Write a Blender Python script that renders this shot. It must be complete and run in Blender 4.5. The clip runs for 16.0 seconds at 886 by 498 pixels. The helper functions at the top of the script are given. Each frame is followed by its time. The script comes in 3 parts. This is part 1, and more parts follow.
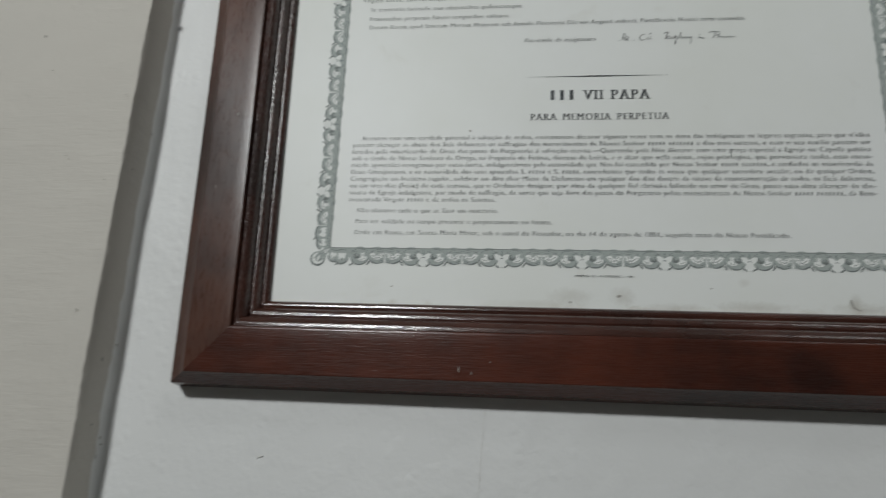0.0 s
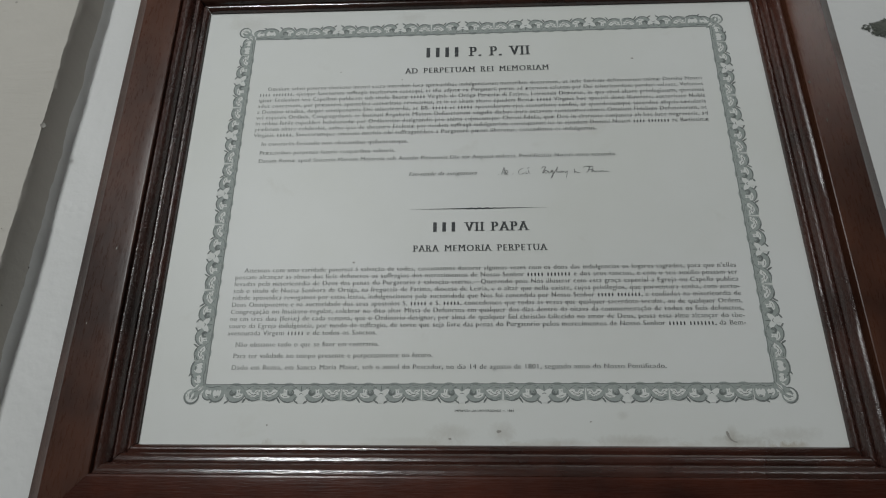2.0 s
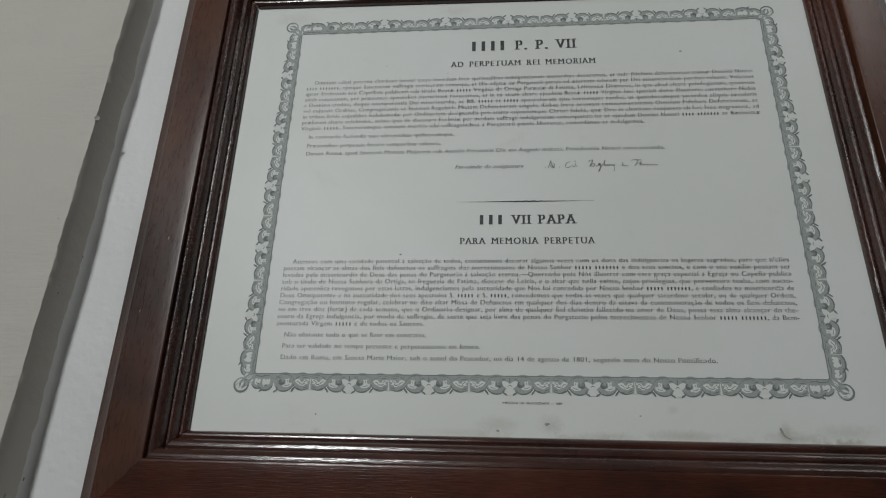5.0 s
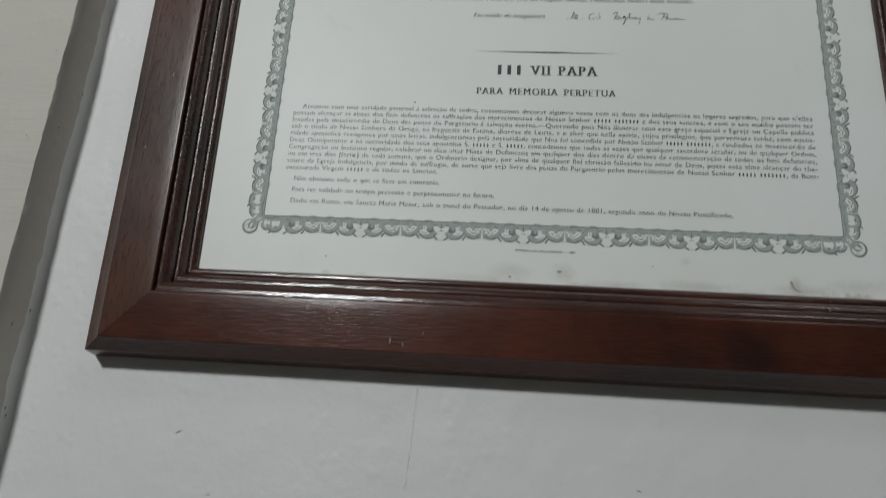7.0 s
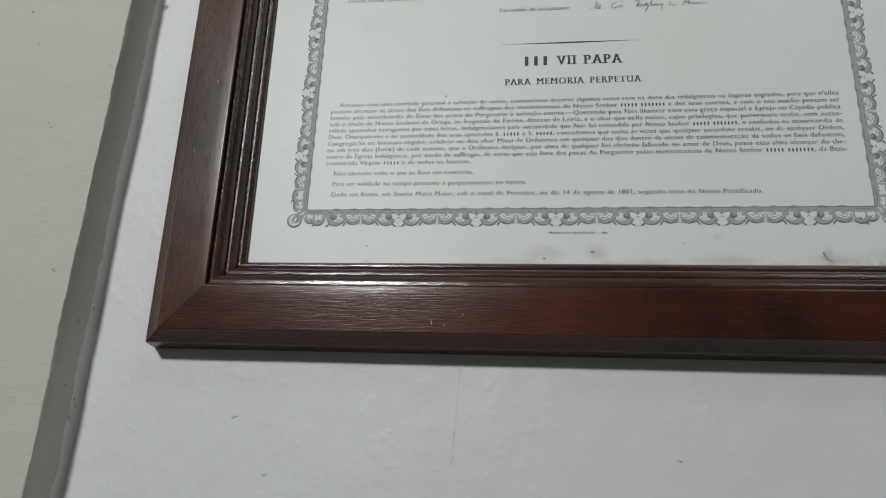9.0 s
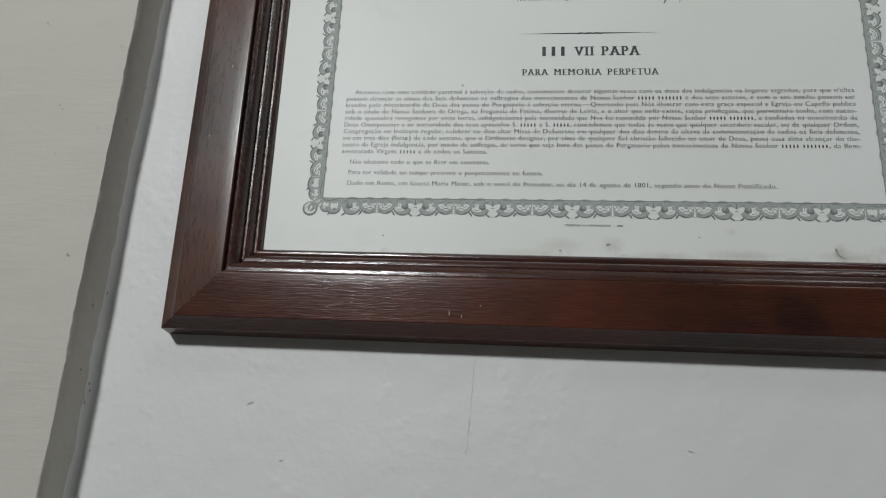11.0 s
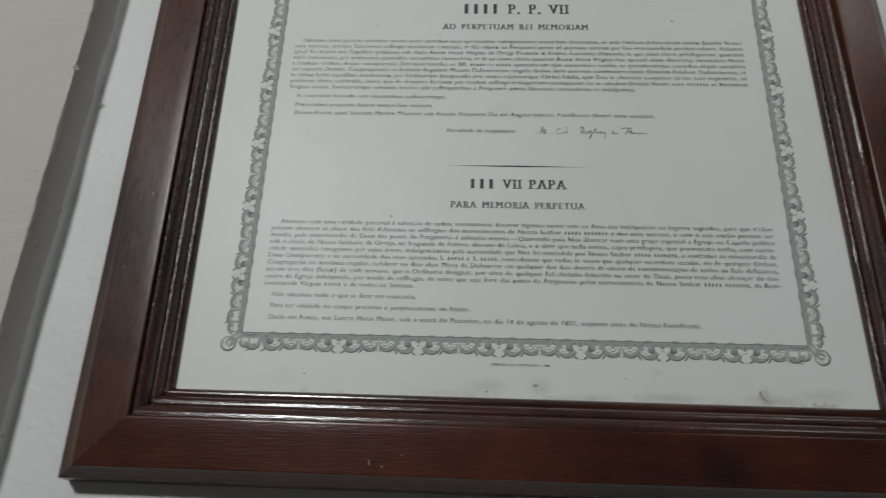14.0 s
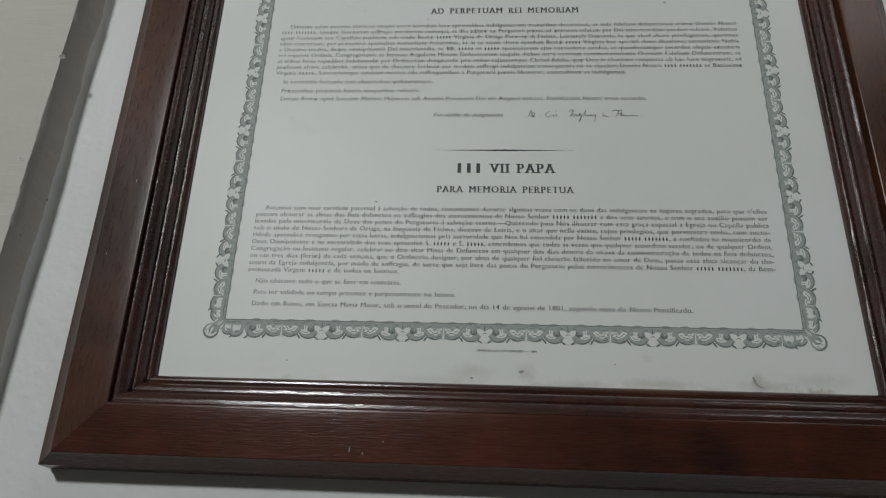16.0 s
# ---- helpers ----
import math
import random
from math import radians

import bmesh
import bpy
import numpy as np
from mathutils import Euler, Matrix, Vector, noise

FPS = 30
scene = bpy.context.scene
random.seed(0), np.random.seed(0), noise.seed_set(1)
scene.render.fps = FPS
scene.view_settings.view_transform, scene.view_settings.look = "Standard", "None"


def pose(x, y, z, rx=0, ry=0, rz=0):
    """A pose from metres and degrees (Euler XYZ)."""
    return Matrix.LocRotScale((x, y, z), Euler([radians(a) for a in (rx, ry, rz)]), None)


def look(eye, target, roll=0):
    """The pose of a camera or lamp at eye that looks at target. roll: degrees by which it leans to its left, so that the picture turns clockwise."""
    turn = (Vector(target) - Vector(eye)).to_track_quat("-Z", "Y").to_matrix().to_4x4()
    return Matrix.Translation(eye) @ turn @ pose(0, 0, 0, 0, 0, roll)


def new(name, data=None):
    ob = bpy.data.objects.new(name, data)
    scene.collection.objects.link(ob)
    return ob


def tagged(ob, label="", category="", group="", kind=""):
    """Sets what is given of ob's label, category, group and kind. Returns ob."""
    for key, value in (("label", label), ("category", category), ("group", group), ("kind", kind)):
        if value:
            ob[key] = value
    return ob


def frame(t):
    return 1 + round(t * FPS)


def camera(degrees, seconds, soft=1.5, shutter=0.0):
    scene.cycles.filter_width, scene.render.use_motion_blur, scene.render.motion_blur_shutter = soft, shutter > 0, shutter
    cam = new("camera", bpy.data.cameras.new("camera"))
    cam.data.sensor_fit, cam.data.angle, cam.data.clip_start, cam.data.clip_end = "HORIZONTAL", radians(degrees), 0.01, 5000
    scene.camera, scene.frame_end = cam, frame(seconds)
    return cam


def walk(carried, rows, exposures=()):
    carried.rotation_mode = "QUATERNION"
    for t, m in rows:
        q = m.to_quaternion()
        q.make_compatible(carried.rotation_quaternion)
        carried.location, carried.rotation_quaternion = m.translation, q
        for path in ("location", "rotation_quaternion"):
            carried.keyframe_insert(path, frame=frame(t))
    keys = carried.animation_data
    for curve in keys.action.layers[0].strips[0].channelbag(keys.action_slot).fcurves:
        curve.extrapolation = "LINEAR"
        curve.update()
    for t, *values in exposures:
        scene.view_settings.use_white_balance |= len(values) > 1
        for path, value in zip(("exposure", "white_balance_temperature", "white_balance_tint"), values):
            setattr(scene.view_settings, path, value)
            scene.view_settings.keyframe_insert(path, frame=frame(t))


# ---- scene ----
cam = camera(66.44, 16.0, soft=1.1, shutter=0.45)
# seconds, eye in metres, turn in degrees
PATH = [
    (0, -0.0587, -0.4777, 1.6270, 104.32, -2.27, 6.18),
    (0.5, -0.0576, -0.4689, 1.6306, 106.29, -1.91, 1.37),
    (1, -0.0165, -0.4763, 1.6487, 108.97, -1.28, 5.67),
    (1.5, -0.0093, -0.4795, 1.6511, 112.50, -0.14, 4.02),
    (2, -0.0013, -0.4770, 1.6504, 113.03, -0.49, 3.17),
    (2.5, -0.0076, -0.4764, 1.6490, 113.38, -0.73, 4.24),
    (3, -0.0120, -0.4771, 1.6505, 113.17, -1.24, 4.02),
    (3.5, -0.0142, -0.4768, 1.6522, 113.11, -1.57, 4.39),
    (3.7, -0.0164, -0.4763, 1.6493, 113.37, -1.53, 4.88),
    (5.8, -0.0196, -0.4754, 1.6386, 112.94, -2.05, 4.83),
    (6, -0.0210, -0.4734, 1.6310, 112.97, -2.37, 4.55),
    (6.5, -0.0292, -0.4620, 1.6142, 111.32, -2.66, 3.46),
    (7, -0.0372, -0.4500, 1.5963, 106.52, -3.37, 3.20),
    (7.5, -0.0441, -0.4505, 1.5892, 104.80, -2.96, 3.36),
    (8, -0.0458, -0.4627, 1.5780, 107.78, -2.22, 3.85),
    (8.5, -0.0295, -0.4659, 1.5833, 107.70, -2.34, 6.46),
    (9, -0.0372, -0.4629, 1.5746, 107.21, -2.07, 6.58),
    (11.5, -0.0580, -0.4724, 1.5831, 105.23, -2.69, 5.22),
    (12, -0.0449, -0.4758, 1.5814, 107.58, -2.71, 6.55),
    (12.5, -0.0536, -0.4806, 1.5938, 107.43, -2.37, 6.01),
    (13, -0.0476, -0.4801, 1.6010, 108.05, -2.64, 5.83),
    (13.5, -0.0493, -0.4775, 1.6141, 109.06, -2.30, 5.00),
    (14, -0.0374, -0.4733, 1.6355, 110.99, -1.83, 1.69),
    (14.5, -0.0145, -0.4599, 1.6240, 111.45, -2.39, -0.89),
    (15, 0.0032, -0.4578, 1.6273, 110.97, -1.52, 2.37),
    (15.5, -0.0043, -0.4598, 1.6267, 111.73, -1.73, 4.07),
    (16, -0.0152, -0.4592, 1.6266, 111.26, -1.97, 3.09),
]
EXPOSURE = [(0.0, 0.16), (1.0, 0.12), (1.6, -0.06), (2.2, -0.14), (3.5, -0.15), (6.0, -0.15), (6.5, -0.10), (7.0, 0.09), (7.5, 0.22), (8.0, 0.31), (9.0, 0.29),
            (11.5, 0.28), (12.5, 0.26), (13.2, 0.21), (13.8, 0.02), (14.4, -0.10), (16.0, -0.10)]
walk(cam, [(t, pose(x, y, z, rx, ry, rz)) for t, x, y, z, rx, ry, rz in PATH], EXPOSURE)

# ---- world and lamps ----
world = bpy.data.worlds.new("room_air")
scene.world = world
world.use_nodes = True
world.node_tree.nodes["Background"].inputs["Color"].default_value = (0.9, 0.95, 1.0, 1)
world.node_tree.nodes["Background"].inputs["Strength"].default_value = 0.02


def area_lamp(name, eye, target, watts, size, colour):
    data = bpy.data.lights.new(name, "AREA")
    data.shape, data.size, data.energy, data.color = "DISK", size, watts, colour
    ob = new(name, data)
    ob.matrix_world = look(eye, target)
    return ob


area_lamp("ceiling_lamp", (-0.70, -2.0, 2.68), (-0.1, 0.0, 1.75), 23.4, 0.24, (0.965, 1.0, 1.0))
# added unseen source at upper right, placed for the sheen on that rail
area_lamp("unseen_side_light", (1.46, -1.97, 3.80), (0, 0, 1.85), 4.2, 0.55, (0.965, 1.0, 1.0))


# ---- materials ----
def material(name):
    mat = bpy.data.materials.new(name)
    mat.use_nodes = True
    tree = mat.node_tree
    return mat, tree, tree.nodes["Principled BSDF"]


def node(tree, kind, **values):
    n = tree.nodes.new(kind)
    for key, value in values.items():
        if key in n.inputs:
            n.inputs[key].default_value = value
    return n


def coords(tree, scale=(1, 1, 1)):
    tc = tree.nodes.new("ShaderNodeTexCoord")
    mp = tree.nodes.new("ShaderNodeMapping")
    mp.inputs["Scale"].default_value = scale
    tree.links.new(tc.outputs["Object"], mp.inputs["Vector"])
    return mp.outputs["Vector"]


def noise_of(tree, vec, scale, detail=4.0, rough=0.55, distort=0.0):
    n = node(tree, "ShaderNodeTexNoise", Scale=scale, Detail=detail, Roughness=rough, Distortion=distort)
    tree.links.new(vec, n.inputs["Vector"])
    return n.outputs["Fac"]


def ramp(tree, fac, stops):
    r = tree.nodes.new("ShaderNodeValToRGB")
    while len(r.color_ramp.elements) < len(stops):
        r.color_ramp.elements.new(0.5)
    for e, (at, c) in zip(r.color_ramp.elements, stops):
        e.position = at
        e.color = (c, c, c, 1) if isinstance(c, float) else (*c, 1)
    tree.links.new(fac, r.inputs["Fac"])
    return r.outputs["Color"]


def mixed(tree, fac, a, b, mode="MIX"):
    m = tree.nodes.new("ShaderNodeMix")
    m.data_type, m.blend_type = "RGBA", mode
    for socket, value in ((m.inputs[0], fac), (m.inputs[6], a), (m.inputs[7], b)):
        if isinstance(value, (float, int)):
            socket.default_value = value
        elif isinstance(value, tuple):
            socket.default_value = (*value, 1)
        else:
            tree.links.new(value, socket)
    return m.outputs[2]


def maths(tree, op, a, b=0.0, c=0.0):
    m = tree.nodes.new("ShaderNodeMath")
    m.operation = op
    for socket, value in zip(m.inputs, (a, b, c)):
        if isinstance(value, (float, int)):
            socket.default_value = value
        else:
            tree.links.new(value, socket)
    return m.outputs[0]


def relief(tree, bsdf, layers):
    """Bump nodes in a chain: (height, strength, distance)."""
    last = None
    for height, strength, distance in layers:
        b = node(tree, "ShaderNodeBump", Strength=strength, Distance=distance)
        tree.links.new(height, b.inputs["Height"])
        if last:
            tree.links.new(last, b.inputs["Normal"])
        last = b.outputs["Normal"]
    tree.links.new(last, bsdf.inputs["Normal"])


def plaster(name, light, dark, speck, lump, trowel=0.75, ridges=0.0, gloss=False):
    mat, tree, bsdf = material(name)
    vec = coords(tree)
    broad = noise_of(tree, vec, 4.0, 5, 0.6)
    fine = noise_of(tree, vec, 160.0, 4, 0.6)
    mid = noise_of(tree, vec, 30.0, 4, 0.55)
    base = mixed(tree, ramp(tree, broad, ((0.3, 0.0), (0.7, 1.0))), dark, light)
    base = mixed(tree, maths(tree, "MULTIPLY", fine, 0.10), base, dark)
    v = node(tree, "ShaderNodeTexVoronoi", Scale=42.0, Randomness=1.0)
    tree.links.new(vec, v.inputs["Vector"])
    dot = ramp(tree, v.outputs["Distance"], ((0.035, 1.0), (0.07, 0.0)))
    some = ramp(tree, noise_of(tree, vec, 23.0, 2), ((0.60, 0.0), (0.66, 1.0)))
    base = mixed(tree, maths(tree, "MULTIPLY", maths(tree, "MULTIPLY", dot, some), speck), base, (0.22, 0.2, 0.18))
    tree.links.new(base, bsdf.inputs["Base Color"])
    bsdf.inputs["Roughness"].default_value = 0.46 if gloss else 0.75
    bsdf.inputs["Specular IOR Level"].default_value = 0.5 if gloss else 0.3
    bumps = ramp(tree, mid, ((0.42, 0.0), (0.75, 1.0)))
    cells = node(tree, "ShaderNodeTexVoronoi", Scale=95.0, Randomness=1.0)
    tree.links.new(vec, cells.inputs["Vector"])
    patchy = ramp(tree, noise_of(tree, vec, 14.0, 3), ((0.47, 0.0), (0.62, 1.0)))
    blobs = maths(tree, "MULTIPLY", ramp(tree, cells.outputs["Distance"], ((0.05, 1.0), (0.42, 0.0))), patchy)
    drag = noise_of(tree, coords(tree, (0.16, 1, 1)), 210.0, 3, 0.55, 0.4)
    where = ramp(tree, noise_of(tree, vec, 6.0, 3, 0.5), ((0.44, 0.0), (0.58, 1.0)))
    drawn = maths(tree, "MULTIPLY", drag, maths(tree, "MULTIPLY", where, ridges))
    relief(tree, bsdf, ((bumps, trowel, lump), (drawn, 0.6, 0.0011), (blobs, 0.28, 0.0008), (fine, 0.18, lump * 0.2), (broad, 0.25, lump * 2)))
    return mat


WHITE = plaster("white_wall_paint", (0.77, 0.775, 0.765), (0.73, 0.735, 0.725), 0.25, 0.0017, 0.30, 0.0, True)
BEIGE = plaster("cream_wall_plaster", (0.59, 0.562, 0.51), (0.55, 0.525, 0.478), 0.8, 0.0011, 0.35, 0.7)
FLOOR = plaster("grey_floor_stone", (0.28, 0.26, 0.24), (0.21, 0.20, 0.185), 0.3, 0.001)


def varnished(name, stretch, light=(0.080, 0.028, 0.019), dark=(0.019, 0.0085, 0.0065), dull=0.34, polish=0.12, gritty=0.08, groove=0.0002, coat=0.6, fine=1.0, spec=0.5):
    """Dark red-brown wood under brushed varnish; stretch thins the grain along the member."""
    mat, tree, bsdf = material(name)
    vec = coords(tree, stretch)
    grain = noise_of(tree, vec, 90.0, 6, 0.65, 0.5)
    streak = noise_of(tree, vec, 420.0, 4, 0.6)
    cloud = noise_of(tree, coords(tree), 9.0, 4, 0.6)
    tone = maths(tree, "ADD", maths(tree, "MULTIPLY", grain, 0.16), maths(tree, "MULTIPLY", cloud, 0.84))
    base = mixed(tree, ramp(tree, tone, ((0.36, 0.0), (0.66, 1.0))), dark, light)
    base = mixed(tree, ramp(tree, streak, ((0.62, 0.0), (0.78, 0.16))), base, (0.014, 0.006, 0.005))
    tree.links.new(base, bsdf.inputs["Base Color"])
    pores = noise_of(tree, vec, 700.0 * fine, 3, 0.7)
    brush = noise_of(tree, vec, 160.0 * fine ** 2, 4, 0.6)
    tree.links.new(maths(tree, "MULTIPLY_ADD", pores, 0.25, dull - 0.12), bsdf.inputs["Roughness"])
    bsdf.inputs["Specular IOR Level"].default_value = spec
    bsdf.inputs["Coat Weight"].default_value = coat
    tree.links.new(maths(tree, "MULTIPLY_ADD", pores, 0.15, polish), bsdf.inputs["Coat Roughness"])
    grit = noise_of(tree, coords(tree), 1100.0, 2, 0.5)
    dash = noise_of(tree, coords(tree, tuple(0.5 * c if c == 1 else c for c in stretch)), 900.0 * fine, 2, 0.5)
    relief(tree, bsdf, ((pores, 0.4, groove), (dash, 0.45, groove * 1.2), (brush, 0.26, groove * 1.1), (grit, gritty, 0.00022)))
    tree.links.new(bsdf.inputs["Normal"].links[0].from_socket, bsdf.inputs["Coat Normal"])
    return mat


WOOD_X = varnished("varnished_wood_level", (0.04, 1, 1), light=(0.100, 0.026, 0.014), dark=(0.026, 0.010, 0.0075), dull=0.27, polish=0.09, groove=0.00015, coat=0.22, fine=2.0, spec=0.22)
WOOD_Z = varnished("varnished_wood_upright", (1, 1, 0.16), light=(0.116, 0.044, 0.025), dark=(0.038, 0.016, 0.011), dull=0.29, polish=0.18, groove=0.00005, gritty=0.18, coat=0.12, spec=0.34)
BEAD_X = varnished("glossy_bead_varnish_level", (0.09, 1, 1), dull=0.23, polish=0.05, gritty=0.34, groove=0.00025, coat=0.80, fine=1.3, spec=0.36)
BEAD_Z = varnished("glossy_bead_varnish_upright", (1, 1, 0.3), dull=0.27, polish=0.10, gritty=0.76, groove=0.00010, coat=0.22, spec=0.6)


def paper_stock():
    mat, tree, bsdf = material("aged_print_paper")
    vec = coords(tree)
    cloud = noise_of(tree, vec, 7.0, 5, 0.6)
    fibre = noise_of(tree, vec, 900.0, 3, 0.6)
    blot = noise_of(tree, vec, 26.0, 5, 0.6, 0.5)
    base = mixed(tree, ramp(tree, cloud, ((0.3, 0.0), (0.7, 1.0))), (0.76, 0.775, 0.735), (0.81, 0.825, 0.81))
    base = mixed(tree, ramp(tree, blot, ((0.63, 0.0), (0.80, 0.22))), base, (0.50, 0.47, 0.38))
    base = mixed(tree, maths(tree, "MULTIPLY", fibre, 0.08), base, (0.5, 0.5, 0.46))
    # damp marks along the lower edge of the sheet
    sep = tree.nodes.new("ShaderNodeSeparateXYZ")
    tree.links.new(vec, sep.inputs[0])
    ragged = maths(tree, "MULTIPLY_ADD", noise_of(tree, vec, 55.0, 5, 0.65, 0.8), 0.030, -0.015)
    low = maths(tree, "ADD", sep.outputs["Z"], ragged)
    edge = ramp(tree, maths(tree, "MULTIPLY_ADD", low, 40.0, -68.0), ((0.28, 0.75), (0.44, 0.0)))
    places = ramp(tree, noise_of(tree, vec, 17.0, 3, 0.5), ((0.50, 0.0), (0.62, 1.0)))
    base = mixed(tree, maths(tree, "MULTIPLY", edge, places), base, (0.42, 0.37, 0.28))
    # soft damp smudges: x, z, half width, half height, strength
    torn = maths(tree, "MULTIPLY_ADD", noise_of(tree, vec, 140.0, 5, 0.7, 0.6), 1.8, -0.9)
    for x, z, w, h, depth in ((-0.023, 1.7160, 0.016, 0.006, 0.30), (0.012, 1.7165, 0.009, 0.006, 0.34), (0.100, 1.7105, 0.026, 0.004, 0.40), (0.172, 1.7105, 0.018, 0.004, 0.45),
                              (0.166, 1.7140, 0.005, 0.006, 0.40), (0.095, 1.7280, 0.004, 0.003, 0.20), (0.050, 1.7095, 0.022, 0.003, 0.30), (-0.050, 1.7100, 0.030, 0.003, 0.22),
                              (-0.205, 2.0780, 0.020, 0.008, 0.20), (-0.060, 2.0800, 0.014, 0.006, 0.18), (0.205, 1.7150, 0.020, 0.005, 0.25)):
        off = tree.nodes.new("ShaderNodeVectorMath")
        off.operation = "SUBTRACT"
        tree.links.new(vec, off.inputs[0])
        off.inputs[1].default_value = (x, 0, z)
        sized = tree.nodes.new("ShaderNodeVectorMath")
        sized.operation = "MULTIPLY"
        tree.links.new(off.outputs[0], sized.inputs[0])
        sized.inputs[1].default_value = (1 / w, 0, 1 / h)
        far = tree.nodes.new("ShaderNodeVectorMath")
        far.operation = "LENGTH"
        tree.links.new(sized.outputs[0], far.inputs[0])
        smudge = ramp(tree, maths(tree, "MULTIPLY", maths(tree, "ADD", far.outputs["Value"], torn), 0.5), ((0.10, depth), (0.62, 0.0)))
        base = mixed(tree, smudge, base, (0.40, 0.37, 0.31))
    tree.links.new(base, bsdf.inputs["Base Color"])
    bsdf.inputs["Roughness"].default_value = 0.46
    bsdf.inputs["Specular IOR Level"].default_value = 0.42
    relief(tree, bsdf, ((cloud, 0.15, 0.003), (fibre, 0.15, 0.0002)))
    return mat


def ink(name, colour, worn, left_pale=0.0):
    mat, tree, bsdf = material(name)
    vec = coords(tree)
    wear = ramp(tree, noise_of(tree, vec, 420.0, 4, 0.65), ((0.40, 0.0), (0.75, worn)))
    patch = ramp(tree, noise_of(tree, vec, 30.0, 3, 0.5), ((0.35, 0.0), (0.70, worn * 0.6)))
    sep = tree.nodes.new("ShaderNodeSeparateXYZ")
    tree.links.new(vec, sep.inputs[0])
    # blends towards the paper tone on the left of the sheet
    pale = ramp(tree, maths(tree, "MULTIPLY_ADD", sep.outputs["X"], 2.5, 0.5), ((0.03, left_pale), (0.50, 0.0)))
    base = mixed(tree, maths(tree, "MAXIMUM", maths(tree, "MAXIMUM", wear, patch), pale), colour, (0.66, 0.68, 0.65))
    tree.links.new(base, bsdf.inputs["Base Color"])
    bsdf.inputs["Roughness"].default_value = 0.6
    bsdf.inputs["Specular IOR Level"].default_value = 0.25
    return mat


PAPER = paper_stock()
INK = ink("black_printing_ink", (0.03, 0.034, 0.038), 0.12, 0.55)
INK_HEAD = ink("heading_printing_ink", (0.04, 0.045, 0.05), 0.15)
INK_MID = ink("grey_green_ornament_ink", (0.35, 0.39, 0.372), 0.40)
INK_DARK = ink("dark_ornament_ink", (0.155, 0.175, 0.17), 0.25)


def stain_ink():
    mat, tree, bsdf = material("brown_damp_stain")
    vec = coords(tree)
    base = mixed(tree, noise_of(tree, vec, 300.0, 4), (0.64, 0.63, 0.58), (0.77, 0.77, 0.73))
    tree.links.new(base, bsdf.inputs["Base Color"])
    bsdf.inputs["Roughness"].default_value = 0.7
    return mat


STAIN = stain_ink()


def grime():
    mat, tree, bsdf = material("grey_brown_grime")
    base = mixed(tree, noise_of(tree, coords(tree), 420.0, 4, 0.6), (0.26, 0.25, 0.23), (0.45, 0.43, 0.39))
    tree.links.new(base, bsdf.inputs["Base Color"])
    bsdf.inputs["Roughness"].default_value = 0.8
    return mat


GRIME = grime()


def dark_chip():
    mat, tree, bsdf = material("dark_mossy_plaster_damage")
    vec = coords(tree)
    base = mixed(tree, noise_of(tree, vec, 70.0, 5, 0.65), (0.055, 0.064, 0.055), (0.17, 0.18, 0.155))
    tree.links.new(base, bsdf.inputs["Base Color"])
    bsdf.inputs["Roughness"].default_value = 0.9
    relief(tree, bsdf, ((noise_of(tree, vec, 220.0, 4), 0.8, 0.002),))
    return mat


CHIP = dark_chip()


# ---- helpers for meshes ----
def link_mesh(name, me, parent=None, label="", mats=()):
    for m in mats:
        me.materials.append(m)
    ob = new(name, me)
    if parent:
        ob.parent = parent
    if label:
        ob["label"] = label
    return ob


def from_lists(name, verts, faces, mats, parent=None, label="", slots=None, smooth=None):
    me = bpy.data.meshes.new(name)
    me.from_pydata(verts, [], faces)
    if slots:
        me.polygons.foreach_set("material_index", slots)
    if smooth:
        me.polygons.foreach_set("use_smooth", [True] * len(me.polygons))
        me.set_sharp_from_angle(angle=radians(smooth))
    me.update()
    return link_mesh(name, me, parent, label, mats)


def box(bm, x0, x1, y0, y1, z0, z1):
    made = bmesh.ops.create_cube(bm, size=1.0)["verts"]
    bmesh.ops.scale(bm, vec=(x1 - x0, y1 - y0, z1 - z0), verts=made)
    bmesh.ops.translate(bm, vec=((x0 + x1) / 2, (y0 + y1) / 2, (z0 + z1) / 2), verts=made)


def slab(name, x0, x1, y0, y1, z0, z1, mat, label):
    bm = bmesh.new()
    box(bm, x0, x1, y0, y1, z0, z1)
    me = bpy.data.meshes.new(name)
    bm.to_mesh(me)
    bm.free()
    return tagged(link_mesh(name, me, None, "", (mat,)), label, name.split("_")[0], kind="structure")


# ---- the room ----
WALL_Y = 0.0095          # face of the white wall; the sheet of paper lies at y = 0
X0, X1, Y0, TOP = -2.4, 4.6, -5.4, 4.2
slab("floor", X0, X1, Y0, WALL_Y + 0.3, -0.15, 0.0, FLOOR, "worn grey stone floor of the chapel")
slab("ceiling", X0, X1, Y0, WALL_Y + 0.3, TOP, TOP + 0.15, WHITE, "plain white painted ceiling")
slab("wall_west", X0 - 0.2, X0, Y0, WALL_Y + 0.3, 0.0, TOP, WHITE, "plain white painted side wall")
slab("wall_east", X1, X1 + 0.2, Y0, WALL_Y + 0.3, 0.0, TOP, WHITE, "plain white painted side wall")
slab("wall_south", X0 - 0.2, X1 + 0.2, Y0 - 0.2, Y0, 0.0, TOP, WHITE, "plain white painted wall opposite")


